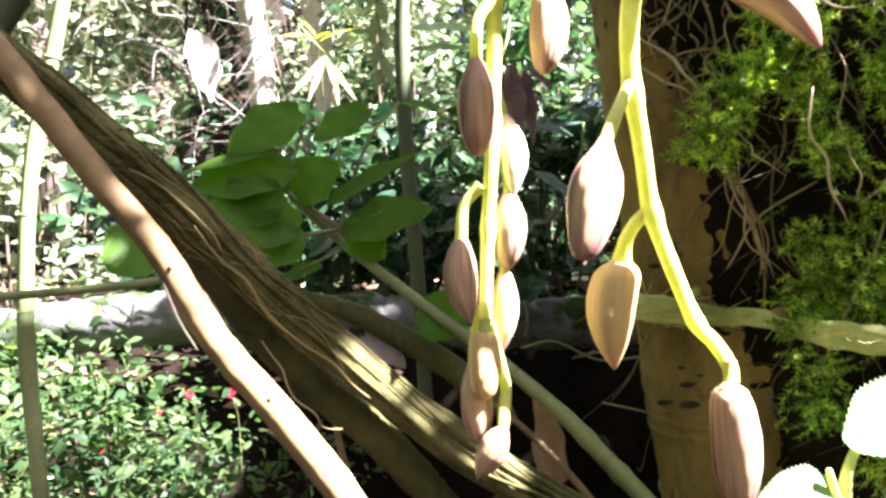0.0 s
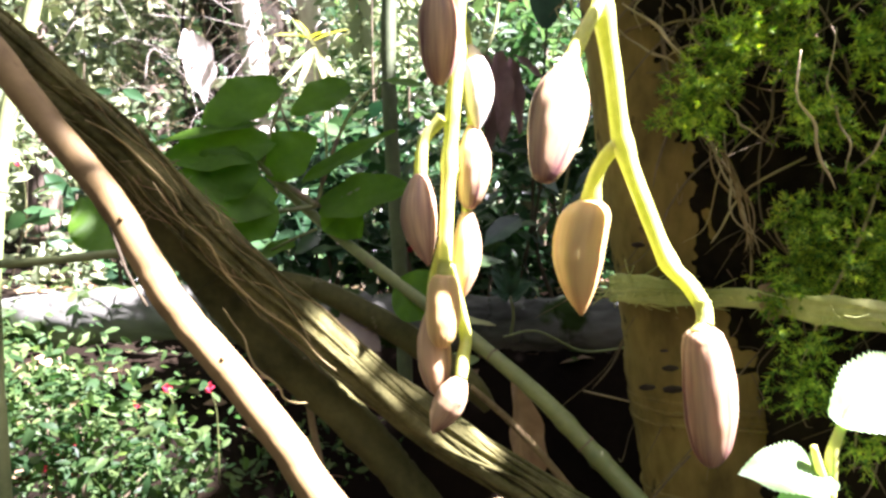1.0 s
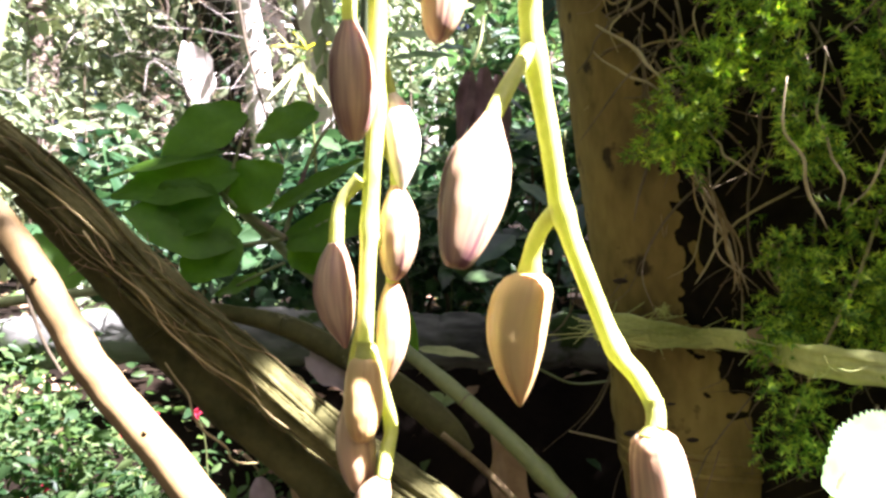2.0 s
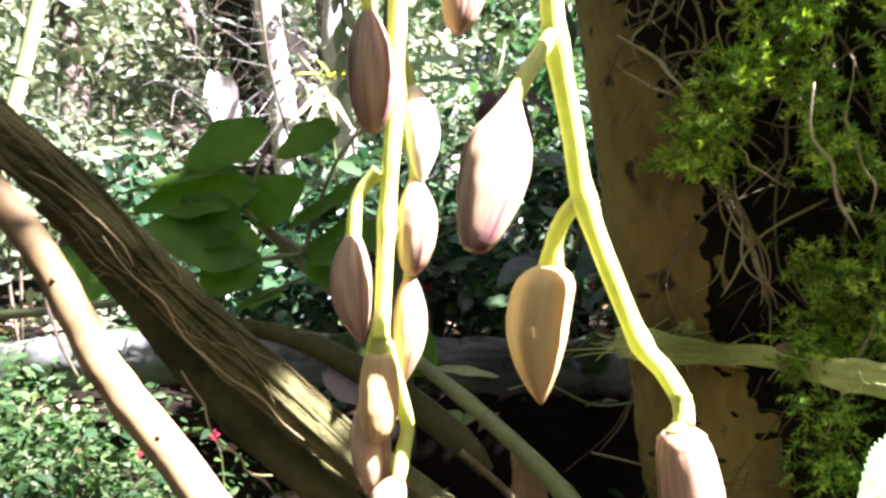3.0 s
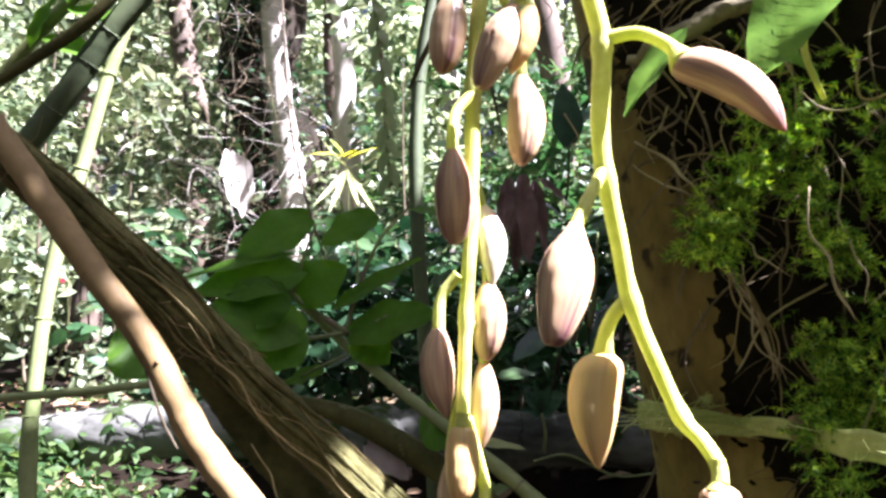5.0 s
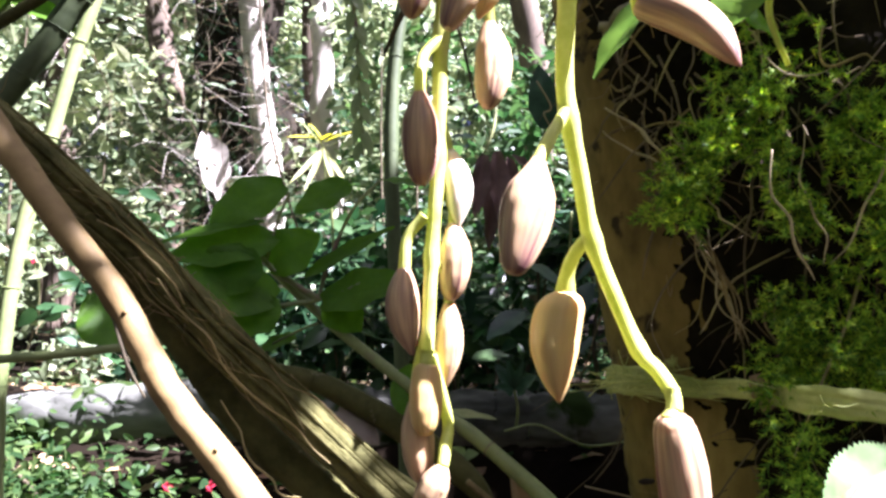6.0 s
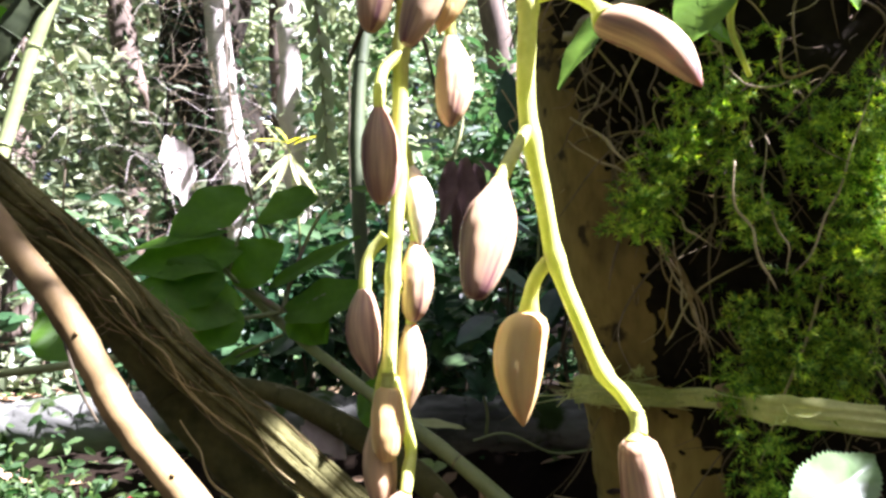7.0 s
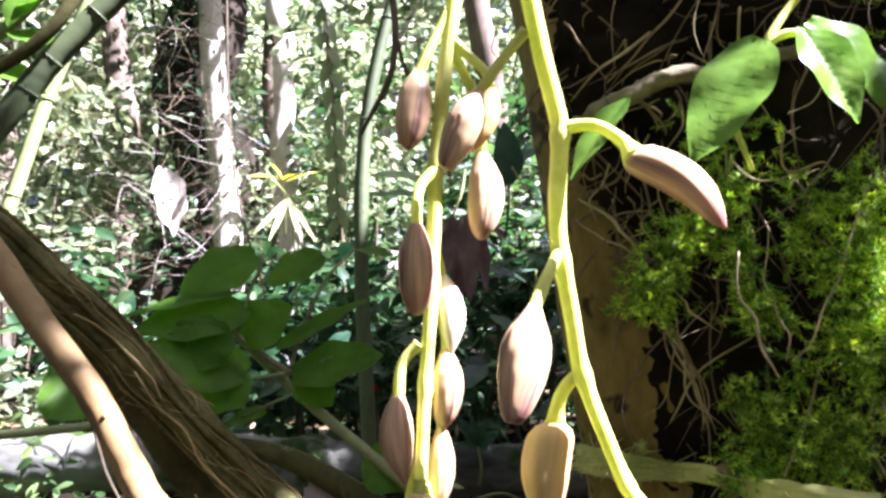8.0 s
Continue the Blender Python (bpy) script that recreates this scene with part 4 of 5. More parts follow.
build_stick()


# ---- the green stem, twigs and the leafy shoot behind ----
def build_green_stem():
    root = tagged(new("green_stem"), "smooth green and purple jointed stem leaning over the hollow", "stem")
    pts = [(-0.1285, 0.6300, 1.2449), (-0.0772, 0.6070, 1.1991), (-0.0196, 0.5750, 1.1546), (0.0440, 0.5300, 1.1085), (0.0846, 0.5000, 1.0747), (0.1109, 0.4864, 1.0466), (0.1325, 0.4750, 1.0233), (0.1973, 0.4408, 0.9534)]
    part("stem", tube_mesh("stem", pts, [0.0042, 0.0045, 0.0052, 0.006, 0.0064, 0.0066], M_GREENSTEM, 80, 14, 0.01, 9, [(0.42, 0.1), (0.64, 0.15), (0.78, 0.16)]), root)
    add_nodes(root, pts, (0.46, 0.62), 0.0056, M_NODE)
    add_nodes(root, pts, (0.715,), 0.0066, M_NODE)
    return root


GREEN = build_green_stem()


def build_leafy_shoot():
    root = tagged(new("leafy_shoot"), "shaded leafy shoot with broad dark green leaves", "plant")
    for pts, r in (([(-0.0846, 0.6050, 1.2167), (-0.1055, 0.6000, 1.2316), (-0.1285, 0.6000, 1.2497), (-0.1374, 0.6000, 1.2666)], [0.0032, 0.0026, 0.002]), ([(-0.0846, 0.6050, 1.2167), (-0.1117, 0.5950, 1.2124), (-0.1471, 0.5850, 1.2104)], [0.0024, 0.002, 0.0014]), ([(-0.0846, 0.6050, 1.2167), (-0.0669, 0.6000, 1.2209), (-0.0469, 0.5950, 1.2297)], [0.0018, 0.0016, 0.0012]),
                   ([(-0.0846, 0.6050, 1.2167), (-0.0762, 0.6150, 1.2515), (-0.0564, 0.6200, 1.2972), (-0.0320, 0.6400, 1.3292)], [0.0022, 0.0017, 0.0012]), ([(-0.0847, 0.6050, 1.1975), (-0.1007, 0.6000, 1.1908), (-0.1222, 0.6000, 1.1806)], [0.0014, 0.0012, 0.0008]), ([(-0.1285, 0.6000, 1.2497), (-0.1191, 0.6050, 1.2866), (-0.1103, 0.6100, 1.3124)], [0.0016, 0.0014, 0.001])):
        part("stem", tube_mesh("stem", pts, r, M_GREENSTEM, 22, 8, 0.02, 3), root)
    leaves = [
        ((-0.1163, 0.6100, 1.3187), (-0.1761, 0.5900, 1.2851), 0.039, (0.1, -0.8, 0.55), 1),
        ((-0.0580, 0.6100, 1.3181), (-0.1052, 0.6000, 1.2944), 0.032, (-0.1, -0.75, 0.6), 2),
        ((-0.1302, 0.6000, 1.2852), (-0.2126, 0.5700, 1.2691), 0.016, (0, -0.5, 0.8), 3),
        ((-0.1203, 0.6000, 1.2701), (-0.2057, 0.5700, 1.2550), 0.041, (0.05, -0.75, 0.6), 4),
        ((-0.1265, 0.6000, 1.2458), (-0.0836, 0.6000, 1.2749), 0.036, (0.15, -0.85, 0.4), 5),
        ((-0.0943, 0.6050, 1.2374), (-0.0208, 0.6000, 1.2821), 0.019, (-0.2, -0.6, 0.7), 6),
        ((-0.1177, 0.5900, 1.2181), (-0.1914, 0.5600, 1.2409), 0.044, (0, -0.8, 0.5), 7),
        ((-0.1201, 0.5900, 1.2196), (-0.1540, 0.5700, 1.1882), 0.040, (-0.1, -0.9, 0.35), 8),
        ((-0.1407, 0.5850, 1.2603), (-0.1637, 0.5700, 1.2179), 0.042, (0, -0.9, 0.3), 9),
        ((-0.0799, 0.6000, 1.2155), (-0.0061, 0.5750, 1.2330), 0.038, (0.05, -0.75, 0.65), 10),
        ((-0.0741, 0.6000, 1.2153), (-0.0468, 0.5900, 1.1895), 0.029, (0.1, -0.85, 0.45), 11),
        ((-0.1030, 0.6000, 1.1857), (-0.1403, 0.6000, 1.1754), 0.019, (0, -0.5, 0.85), 12),
        ((0.0048, 0.6400, 1.3227), (-0.0320, 0.6400, 1.3308), 0.015, (0, -0.5, 0.8), 13),
        ((-0.0164, 0.5700, 1.1512), (0.0195, 0.5600, 1.1306), 0.036, (0, -0.9, 0.4), 14),
        ((-0.2430, 0.6000, 1.1876), (-0.2781, 0.6000, 1.2278), 0.045, (0, -0.7, 0.7), 15),
    ]
    for base, tip, wide, nrm, sd in leaves:
        leaf_at("leaf", base, tip, wide * 1.3, nrm, M_LEAF, root, seed=sd, fold=0.14, droop=0.07, heart=0.3, wave=0.035, rows=22, cols=6)
    return root


build_leafy_shoot()


def build_side_plants():
    root = tagged(new("broadleaf_sprig"), "sunlit broad green leaves growing from the mossy trunk", "plant")
    part("stem", tube_mesh("stem", [(0.2353, 0.3300, 1.4256), (0.2202, 0.3350, 1.4080), (0.2060, 0.3350, 1.3879), (0.2027, 0.3450, 1.3727), (0.2038, 0.3700, 1.3573), (0.2276, 0.4000, 1.3370)], [0.0022, 0.0024, 0.0022, 0.0016], M_STEM, 30, 9), root)
    part("stem", tube_mesh("stem", [(0.2060, 0.3350, 1.3879), (0.2159, 0.3330, 1.3930), (0.2253, 0.3300, 1.3929)], [0.0022, 0.0026, 0.0018], M_STEM, 12, 9), root)
    for base, tip, wide, nrm, sd, fd in (((0.1867, 0.3050, 1.3761), (0.1419, 0.2950, 1.3139), 0.036, (-0.35, -0.8, 0.5), 1, 0.15), ((0.2240, 0.3300, 1.3955), (0.2391, 0.3100, 1.3385), 0.030, (-0.2, -0.6, 0.9), 2, 0.35), ((0.2341, 0.3400, 1.4042), (0.2844, 0.3350, 1.3530), 0.045, (-0.1, -0.8, 0.6), 3, 0.2),
                                     ((0.1514, 0.4000, 1.3829), (0.1076, 0.3900, 1.3323), 0.022, (-0.6, -0.6, 0.4), 4, 0.3), ((0.1910, 0.4000, 1.3776), (0.2292, 0.4000, 1.3536), 0.02, (0, -0.7, 0.5), 5, 0.2)):
        leaf_at("leaf", base, tip, wide, nrm, M_BROADLEAF, root, seed=sd, fold=fd, droop=0.1, rows=28, cols=7)
    low = tagged(new("serrated_leaf_plant"), "small plant with toothed leaves, sunlight put into their colour", "plant")
    part("stem", tube_mesh("stem", [(0.2077, 0.3750, 0.9965), (0.2073, 0.3700, 1.0279), (0.2066, 0.3650, 1.0584), (0.2060, 0.3600, 1.0783), (0.2145, 0.3620, 1.0944), (0.2250, 0.3650, 1.1048)], [0.0042, 0.0038, 0.0034, 0.0024, 0.0014], M_STEM, 30, 10), low)
    part("stem", tube_mesh("stem", [(0.2054, 0.3660, 1.0552), (0.1994, 0.3600, 1.0673), (0.1945, 0.3570, 1.0808)], [0.0028, 0.0024, 0.0016], M_STEM, 16, 9), low)
    for base, tip, wide, nrm, sd, fd in (((0.2070, 0.3600, 1.0914), (0.2711, 0.3850, 1.1190), 0.037, (0.25, -0.75, 0.6), 6, 0.3), ((0.2044, 0.3600, 1.0644), (0.1556, 0.3500, 1.0716), 0.03, (0.1, -0.6, 0.75), 7, 0.35), ((0.2031, 0.3620, 1.0539), (0.1711, 0.3500, 1.0523), 0.02, (0, -0.6, 0.7), 8, 0.25)):
        leaf_at("leaf", base, tip, wide, nrm, M_SUNLITLEAF, low, seed=sd, fold=fd, droop=0.06, rows=44, cols=8, teeth=0.06, heart=0.0 if sd == 6 else 0.3)


build_side_plants()


# ---- thin stems and vines of the middle distance ----
def cane(name, label, points, radius, mat, seed=0, knots=(), category="stem"):
    root = tagged(new(name), label, category)
    if max(radius) > 0.004:
        add_nodes(root, points, (0.22, 0.38, 0.52, 0.7, 0.85), float(np.mean(radius)) * 1.02, mat)
    part("stem", tube_mesh("stem", points, radius, mat, 60, 10, 0.015, seed, knots), root)
    return root


cane("cane", "upright green cane, strong sun put into its colour", [(-0.4178, 0.7200, 0.8220), (-0.4181, 0.7200, 0.9525), (-0.4241, 0.7200, 1.0885), (-0.4221, 0.7200, 1.1765), (-0.4099, 0.7200, 1.2932), (-0.3805, 0.7200, 1.4144), (-0.3558, 0.7200, 1.5120), (-0.3089, 0.7200, 1.6542)], [0.008, 0.008, 0.0075, 0.007], M_CANE, 1, [(0.3, 0.12), (0.6, 0.12)])
cane("cane", "slanting green cane beside the liana", [(-0.4245, 0.6200, 1.3399), (-0.3482, 0.6200, 1.4404), (-0.3084, 0.6200, 1.5003), (-0.2567, 0.6200, 1.5629), (-0.1924, 0.6200, 1.6376)], [0.011, 0.011, 0.01], M_DULLCANE, 2)
cane("cane", "slanting thin dark cane", [(-0.3951, 0.6000, 1.4510), (-0.3142, 0.6000, 1.5072), (-0.2741, 0.6000, 1.5653), (-0.2329, 0.6000, 1.6345)], [0.005, 0.006, 0.005], M_OLIVE, 3)
cane("twig", "level green twig behind the stick", [(-0.4158, 0.5600, 1.1725), (-0.3570, 0.5550, 1.1723), (-0.2858, 0.5500, 1.1756), (-0.2338, 0.5450, 1.1796), (-0.1740, 0.5400, 1.1862)], [0.0036, 0.0036, 0.0032], M_CANE, 4)
cane("cane", "slender green upright stem behind the racemes", [(-0.0205, 0.8000, 1.0111), (-0.0234, 0.8000, 1.1293), (-0.0329, 0.8000, 1.3517), (-0.0276, 0.8000, 1.5027), (-0.0053, 0.8000, 1.6264), (0.0234, 0.8000, 1.7181), (0.0845, 0.8000, 1.9131)], [0.0085, 0.0085, 0.008, 0.007], M_DULLCANE, 5, [(0.4, 0.1)])
cane("wire_vine", "thin dark hanging vine", [(-0.3114, 1.2000, 2.2401), (-0.2980, 1.2000, 1.9581), (-0.2876, 1.2000, 1.7270), (-0.2728, 1.2000, 1.5702), (-0.2452, 1.2000, 1.4492), (-0.2141, 1.2000, 1.3510)], [0.0022], M_TWIG, 6)
cane("twig", "forked dark twig behind the buds", [(0.0030, 0.5000, 1.5225), (0.0071, 0.5000, 1.4749), (0.0025, 0.5000, 1.4378), (-0.0111, 0.5200, 1.4180), (-0.0209, 0.5400, 1.4062)], [0.003, 0.0026, 0.0014], M_TWIG, 7)
cane("twig", "dark twig behind the buds", [(0.0071, 0.5000, 1.4749), (0.0155, 0.5000, 1.4425), (0.0367, 0.5000, 1.4107), (0.0485, 0.5000, 1.3529)], [0.0018, 0.0016, 0.001], M_TWIG, 8)
cane("twig", "thin brown twig low behind the raceme", [(0.0356, 0.5200, 1.0806), (0.0601, 0.5200, 1.0588), (0.0844, 0.5200, 1.0327), (0.1085, 0.5200, 1.0025)], [0.0022, 0.0026, 0.0028], M_ROOT, 9)
cane("twig", "pale thread-like rootlet in the hollow", [(0.1348, 0.6000, 1.0585), (0.1581, 0.6000, 1.0526), (0.1786, 0.5900, 1.0489)], [0.0007, 0.0008, 0.0006], M_PALEROOT, 10)
cane("twig", "thin pale green runner over the hollow", [(0.0786, 0.7000, 1.0914), (0.1117, 0.7000, 1.0964), (0.1553, 0.7000, 1.0765), (0.1939, 0.6800, 1.0816)], [0.0011, 0.0012, 0.001], M_CANE, 11)
cane("branch", "dark fallen branch behind the raceme", [(-0.1558, 0.6000, 1.1651), (-0.0929, 0.6000, 1.1508), (-0.0451, 0.6000, 1.1273), (0.0024, 0.5900, 1.0984), (0.0389, 0.5800, 1.0699), (0.0545, 0.5780, 1.0512)], [0.005, 0.009, 0.011, 0.011, 0.006], M_OLIVE, 12)
cane("twig", "grey bent twig low on the bank", [(-0.1130, 0.7000, 1.0536), (-0.1078, 0.7000, 1.0079), (-0.0944, 0.7000, 0.9390)], [0.003, 0.0034, 0.004], M_ROOT, 13)


def build_scale_vine():
    """A climbing stem with flat leaves laid along it like shingles."""
    root = tagged(new("shingle_vine"), "hanging vine with overlapping flat pale green leaves", "vine")
    pts = smooth_line([(-0.0703, 0.5600, 1.7017), (-0.0588, 0.5600, 1.5679), (-0.0518, 0.5600, 1.5044), (-0.0456, 0.5600, 1.4430), (-0.0424, 0.5600, 1.3836), (-0.0402, 0.5600, 1.3308)], 26)
    part("stem", tube_mesh("stem", pts, [0.0025, 0.002, 0.0015], M_GREENSTEM, 30, 7), root)
    for i in range(0, 25):
        p, d = Vector(pts[i]), Vector(pts[i + 1]) - Vector(pts[i])
        side = 1 if i % 2 else -1
        tip = p + d.normalized() * (0.021 + 0.004 * math.sin(i * 2.3)) + Vector((side * 0.007, -0.004, 0))
        leaf_at("leaf", p + Vector((side * 0.001, 0, 0)), tip, 0.0105, (side * 0.6, -1, 0.1), M_SHINGLE, root, seed=i, rows=8, cols=2, fold=0.2, droop=0.08)


build_scale_vine()


def build_dead_leaf():
    root = tagged(new("dead_leaf"), "curled dry brown leaf standing in the hollow", "dead leaf")
    leaf_at("blade", (0.0881, 0.6000, 0.9820), (0.0720, 0.5800, 1.0792), 0.03, (0.2, -0.9, 0.2), M_DEAD, root, seed=3, fold=0.9, droop=-0.08, wave=0.14, rows=14, cols=4)


build_dead_leaf()


def leafy(name, label, category, leaves, mat, normal=(0.1, -0.7, 0.6), foot=None, **shape):
    """A small plant or a bunch of leaves: each leaf from its base to its tip, and a stalk down to a foot."""
    root = tagged(new(name), label, category)
    for k, (b, t, w) in enumerate(leaves):
        leaf_at("leaf", b, t, w, normal, mat, root, seed=k + 50, **shape)
    if foot:
        b = leaves[0][0]
        part("stalk", tube_mesh("stalk", [b, tuple((np.array(b) + foot) / 2 + (0.004, 0, 0)), foot], [0.0015, 0.002, 0.0025], M_GREENSTEM, 14, 7), root)


leafy("strap_leaf_plant", "pale drooping strap leaves in bright sun", "plant", (((-0.1714, 1.1700, 1.5108), (-0.2183, 1.1200, 1.4275), 0.0098), ((-0.1714, 1.1700, 1.5108), (-0.1948, 1.1200, 1.4163), 0.0098), ((-0.1714, 1.1700, 1.5108), (-0.1482, 1.1200, 1.4234), 0.0098), ((-0.1714, 1.1700, 1.5108), (-0.1228, 1.1200, 1.4121), 0.0098), ((-0.1714, 1.1700, 1.5108), (-0.0964, 1.1400, 1.5187), 0.0079), ((-0.1714, 1.1700, 1.5108), (-0.2142, 1.1400, 1.5478), 0.0079), ((-0.1714, 1.1700, 1.5108), (-0.1914, 1.1400, 1.5246), 0.0079)), M_STRAPLEAF, (0.2, -0.6, 0.8), (-0.1599, 1.2000, 1.3092), fold=0.3, droop=-0.12, rows=12, cols=3)
leafy("yellow_leaf_plant", "bright yellow-green leaves on a thin stalk", "plant", (((-0.3154, 2.0000, 1.7672), (-0.3406, 1.9700, 1.8127), 0.0209), ((-0.3154, 2.0000, 1.7672), (-0.2758, 1.9700, 1.7825), 0.0193), ((-0.3187, 2.0000, 1.7672), (-0.4069, 1.9700, 1.7824), 0.0209), ((-0.3056, 2.0000, 1.7605), (-0.2116, 1.9700, 1.7961), 0.0161)), M_YELLOWLEAF, (0.3, -0.5, 0.8), (-0.3118, 2.0500, 1.6059), fold=0.3, droop=0.15)
leafy("dead_fronds", "bunch of hanging dark brown dried leaves", "dead leaf", (((0.0756, 0.8200, 1.3977), (0.0604, 0.8000, 1.3163), 0.0224), ((0.0908, 0.8200, 1.4012), (0.0914, 0.8000, 1.2897), 0.0264), ((0.1056, 0.8300, 1.3963), (0.1116, 0.8100, 1.3036), 0.0200), ((0.0855, 0.8400, 1.3913), (0.0765, 0.8200, 1.2783), 0.0216), ((0.1113, 0.8300, 1.3998), (0.1401, 0.8000, 1.3611), 0.0107)), M_DARKDEAD, (0.2, -0.9, 0.2), (0.0943, 0.8400, 1.4637), fold=0.7, droop=-0.05, wave=0.15, rows=14)
leafy("lance_leaf_plant", "bluish narrow leaves in shade", "plant", (((0.2023, 0.9500, 1.3506), (0.1266, 0.9300, 1.3438), 0.0115), ((0.1243, 0.9500, 1.3991), (0.1599, 0.9300, 1.3684), 0.0092), ((0.1911, 0.9700, 1.3357), (0.1487, 0.9500, 1.3637), 0.0094), ((0.2328, 0.9500, 1.2857), (0.1997, 0.9300, 1.2544), 0.0138), ((0.2239, 0.9500, 1.1788), (0.1917, 0.9300, 1.1546), 0.0122)), M_BLUELEAF, (0.1, -0.5, 0.85), (0.1924, 1.0000, 1.2252), fold=0.2, droop=0.12)
leafy("fern", "small dark bluish fern in the hollow", "fern", (((0.1201, 1.0000, 1.1094), (0.0951, 0.9800, 1.1408), 0.0129), ((0.1201, 1.0000, 1.1094), (0.1110, 0.9800, 1.1510), 0.0129), ((0.1201, 1.0000, 1.1094), (0.1321, 0.9800, 1.1475), 0.0129), ((0.1201, 1.0000, 1.1094), (0.1456, 0.9800, 1.1274), 0.0129), ((0.1201, 1.0000, 1.1094), (0.0907, 0.9800, 1.1160), 0.0129)), M_BLUELEAF, (0.1, -0.8, 0.5), (0.1233, 1.0200, 1.0531), fold=0.2, droop=0.1, teeth=0.12, rows=16)
leafy("dead_leaf", "grey-brown dead leaf lodged behind the liana", "dead leaf", (((-0.0670, 0.6000, 1.1239), (-0.0319, 0.5900, 1.0992), 0.0261),), M_GREYDEAD, (0.3, -0.8, 0.5), None, fold=0.2, droop=0.1, heart=0.4, wave=0.1)
leafy("dead_leaf", "pale pinkish curled dead leaf", "dead leaf", (((-0.1147, 0.6200, 1.0239), (-0.1052, 0.6100, 0.9874), 0.0200),), M_GREYDEAD, (0.2, -0.9, 0.2), None, fold=0.8, droop=0.1, wave=0.14)
leafy("dead_leaf", "pale straw-coloured leaf lying over the hollow", "dead leaf", (((0.0148, 0.7200, 1.1098), (0.0719, 0.7000, 1.1055), 0.0174),), M_STRAPLEAF, (0.1, -0.4, 0.9), None, fold=0.1, droop=0.05)
leafy("seedling", "tiny round-leaved green seedling", "plant", (((0.0367, 0.6000, 1.0841), (0.0305, 0.5900, 1.0936), 0.0097), ((0.0367, 0.6000, 1.0841), (0.0447, 0.5900, 1.0896), 0.0097)), M_SHINGLE, (0.1, -0.8, 0.5), (0.0324, 0.6100, 1.0596), heart=0.5)


# ---- fallen log and litter ----
def build_log():
    root = tagged(new("fallen_log"), "weathered grey fallen log lying across the bank", "log")
    pts = [(-2.2, 1.5, 0.93), (-1.2, 1.42, 0.99), (-0.6, 1.36, 1.06), (0.0, 1.3, 1.04), (0.5, 1.26, 1.03), (1.3, 1.2, 0.98)]
    part("trunk", tube_mesh("trunk", pts, [0.06, 0.055, 0.05, 0.045, 0.04], M_LOG, 260, 34, 0.045, 14, [(0.3, 0.1), (0.55, 0.12)], wander=0.003), root)


build_log()


# ---- trees of the background ----
def build_tree(name, label, foot, lean, height, r, mat, crown, seed, leaf=0.09, leaves=500, rings=0, crown_mat=None, limbs=5):
    root = tagged(new(name), label, "tree")
    rng = np.random.default_rng(seed)
    foot = np.array((foot[0], foot[1], ground_height(foot[0], foot[1]) - 0.05))
    top = foot + np.array((lean[0], lean[1], height))
    mid = (foot + top) / 2 + np.array((rng.normal(0, 0.06), rng.normal(0, 0.06), 0))
    knots = [(0.12 + 0.8 * k / rings, 0.18) for k in range(rings)] if rings else ()
    part("trunk", tube_mesh("trunk", [foot, mid, top], [r * 1.25, r, r * 0.6], mat, 130 if rings else 40, 14, 0.03, seed, knots, wander=r * 0.3), root)
    tips = []
    for k in range(limbs):
        u = rng.uniform(0.55, 0.98)
        p = foot + (top - foot) * u
        d = np.array((rng.normal(0, 1), rng.normal(0, 1), rng.uniform(0.2, 0.9)))
        d = d / np.linalg.norm(d) * crown * rng.uniform(0.5, 1.0)
        tips += [p + d * 0.6, p + d]
        part("limb", tube_mesh("limb", [p, p + d * 0.5 + rng.normal(0, 0.05, 3), p + d], [r * 0.4, r * 0.25, r * 0.1], mat, 14, 7, 0.03, seed + k), root)
    if leaves:
        me = leaf_cloud("crown", rng, tips, [crown * 0.45] * len(tips), leaves // len(tips), leaf, crown_mat or M_GLAREFOLIAGE)
        tagged(part("crown", me, root, "loose leafy crown"), kind="stuff")


for k, (p, y, r, m, lab, rings, lean) in enumerate((
        ((-0.7727, 3.6000, 2.7393), 3.6, 0.06, M_PALEBARK, "pale straight tree trunk in bright sun", 0, (-0.3, 0)),
        ((-0.3979, 3.0000, 2.0444), 3.0, 0.036, M_PALEBARK, "pale ringed slender trunk in bright sun", 26, (-0.12, 0)),
        ((-1.1, 3.9000, 2.8634), 3.9, 0.21, M_SHADEBARK, "broad tree trunk, its shade put into the bark colour", 0, (-0.2, 0)),
        ((-1.8434, 5.0000, 3.4544), 5.0, 0.09, M_BARK, "dark rough tree trunk", 0, (-0.4, 0)),
        ((-0.6896, 4.2000, 3.3350), 4.2, 0.06, M_BARK, "dark rough tree trunk", 0, (-0.2, 0)),
        ((0.7118, 4.5000, 2.9316), 4.5, 0.09, M_BARK, "dark rough tree trunk", 0, (-0.1, 0)),
        ((-2.9655, 5.5000, 3.2869), 5.5, 0.1, M_BARK, "dark rough tree trunk", 0, (-0.3, 0)),
        ((-0.0233, 6.5000, 3.9751), 6.5, 0.09, M_PALEBARK, "pale slender tree trunk far off", 0, (-0.1, 0)))):
    build_tree("tree", lab, (p[0], y), lean, 4.6 + 0.4 * (k % 3), r, m, 1.3, 100 + k, 0.1, 700, rings)

rng_w = np.random.default_rng(77)
# trees behind and beside the camera, which close the place
for k in range(12):
    a = -2.7 + 5.4 * k / 11 - math.pi / 2
    rad = 4.5 + 1.2 * (k % 3)
    if math.sin(a) * rad < 2.0 and abs(a + math.pi / 4) > 0.5:
        build_tree("tree", "forest tree with loose crown", (math.cos(a) * rad, math.sin(a) * rad), (0.1, 0.1), 4.5, 0.1, M_BARK, 1.5, 140 + k, 0.16, 420)


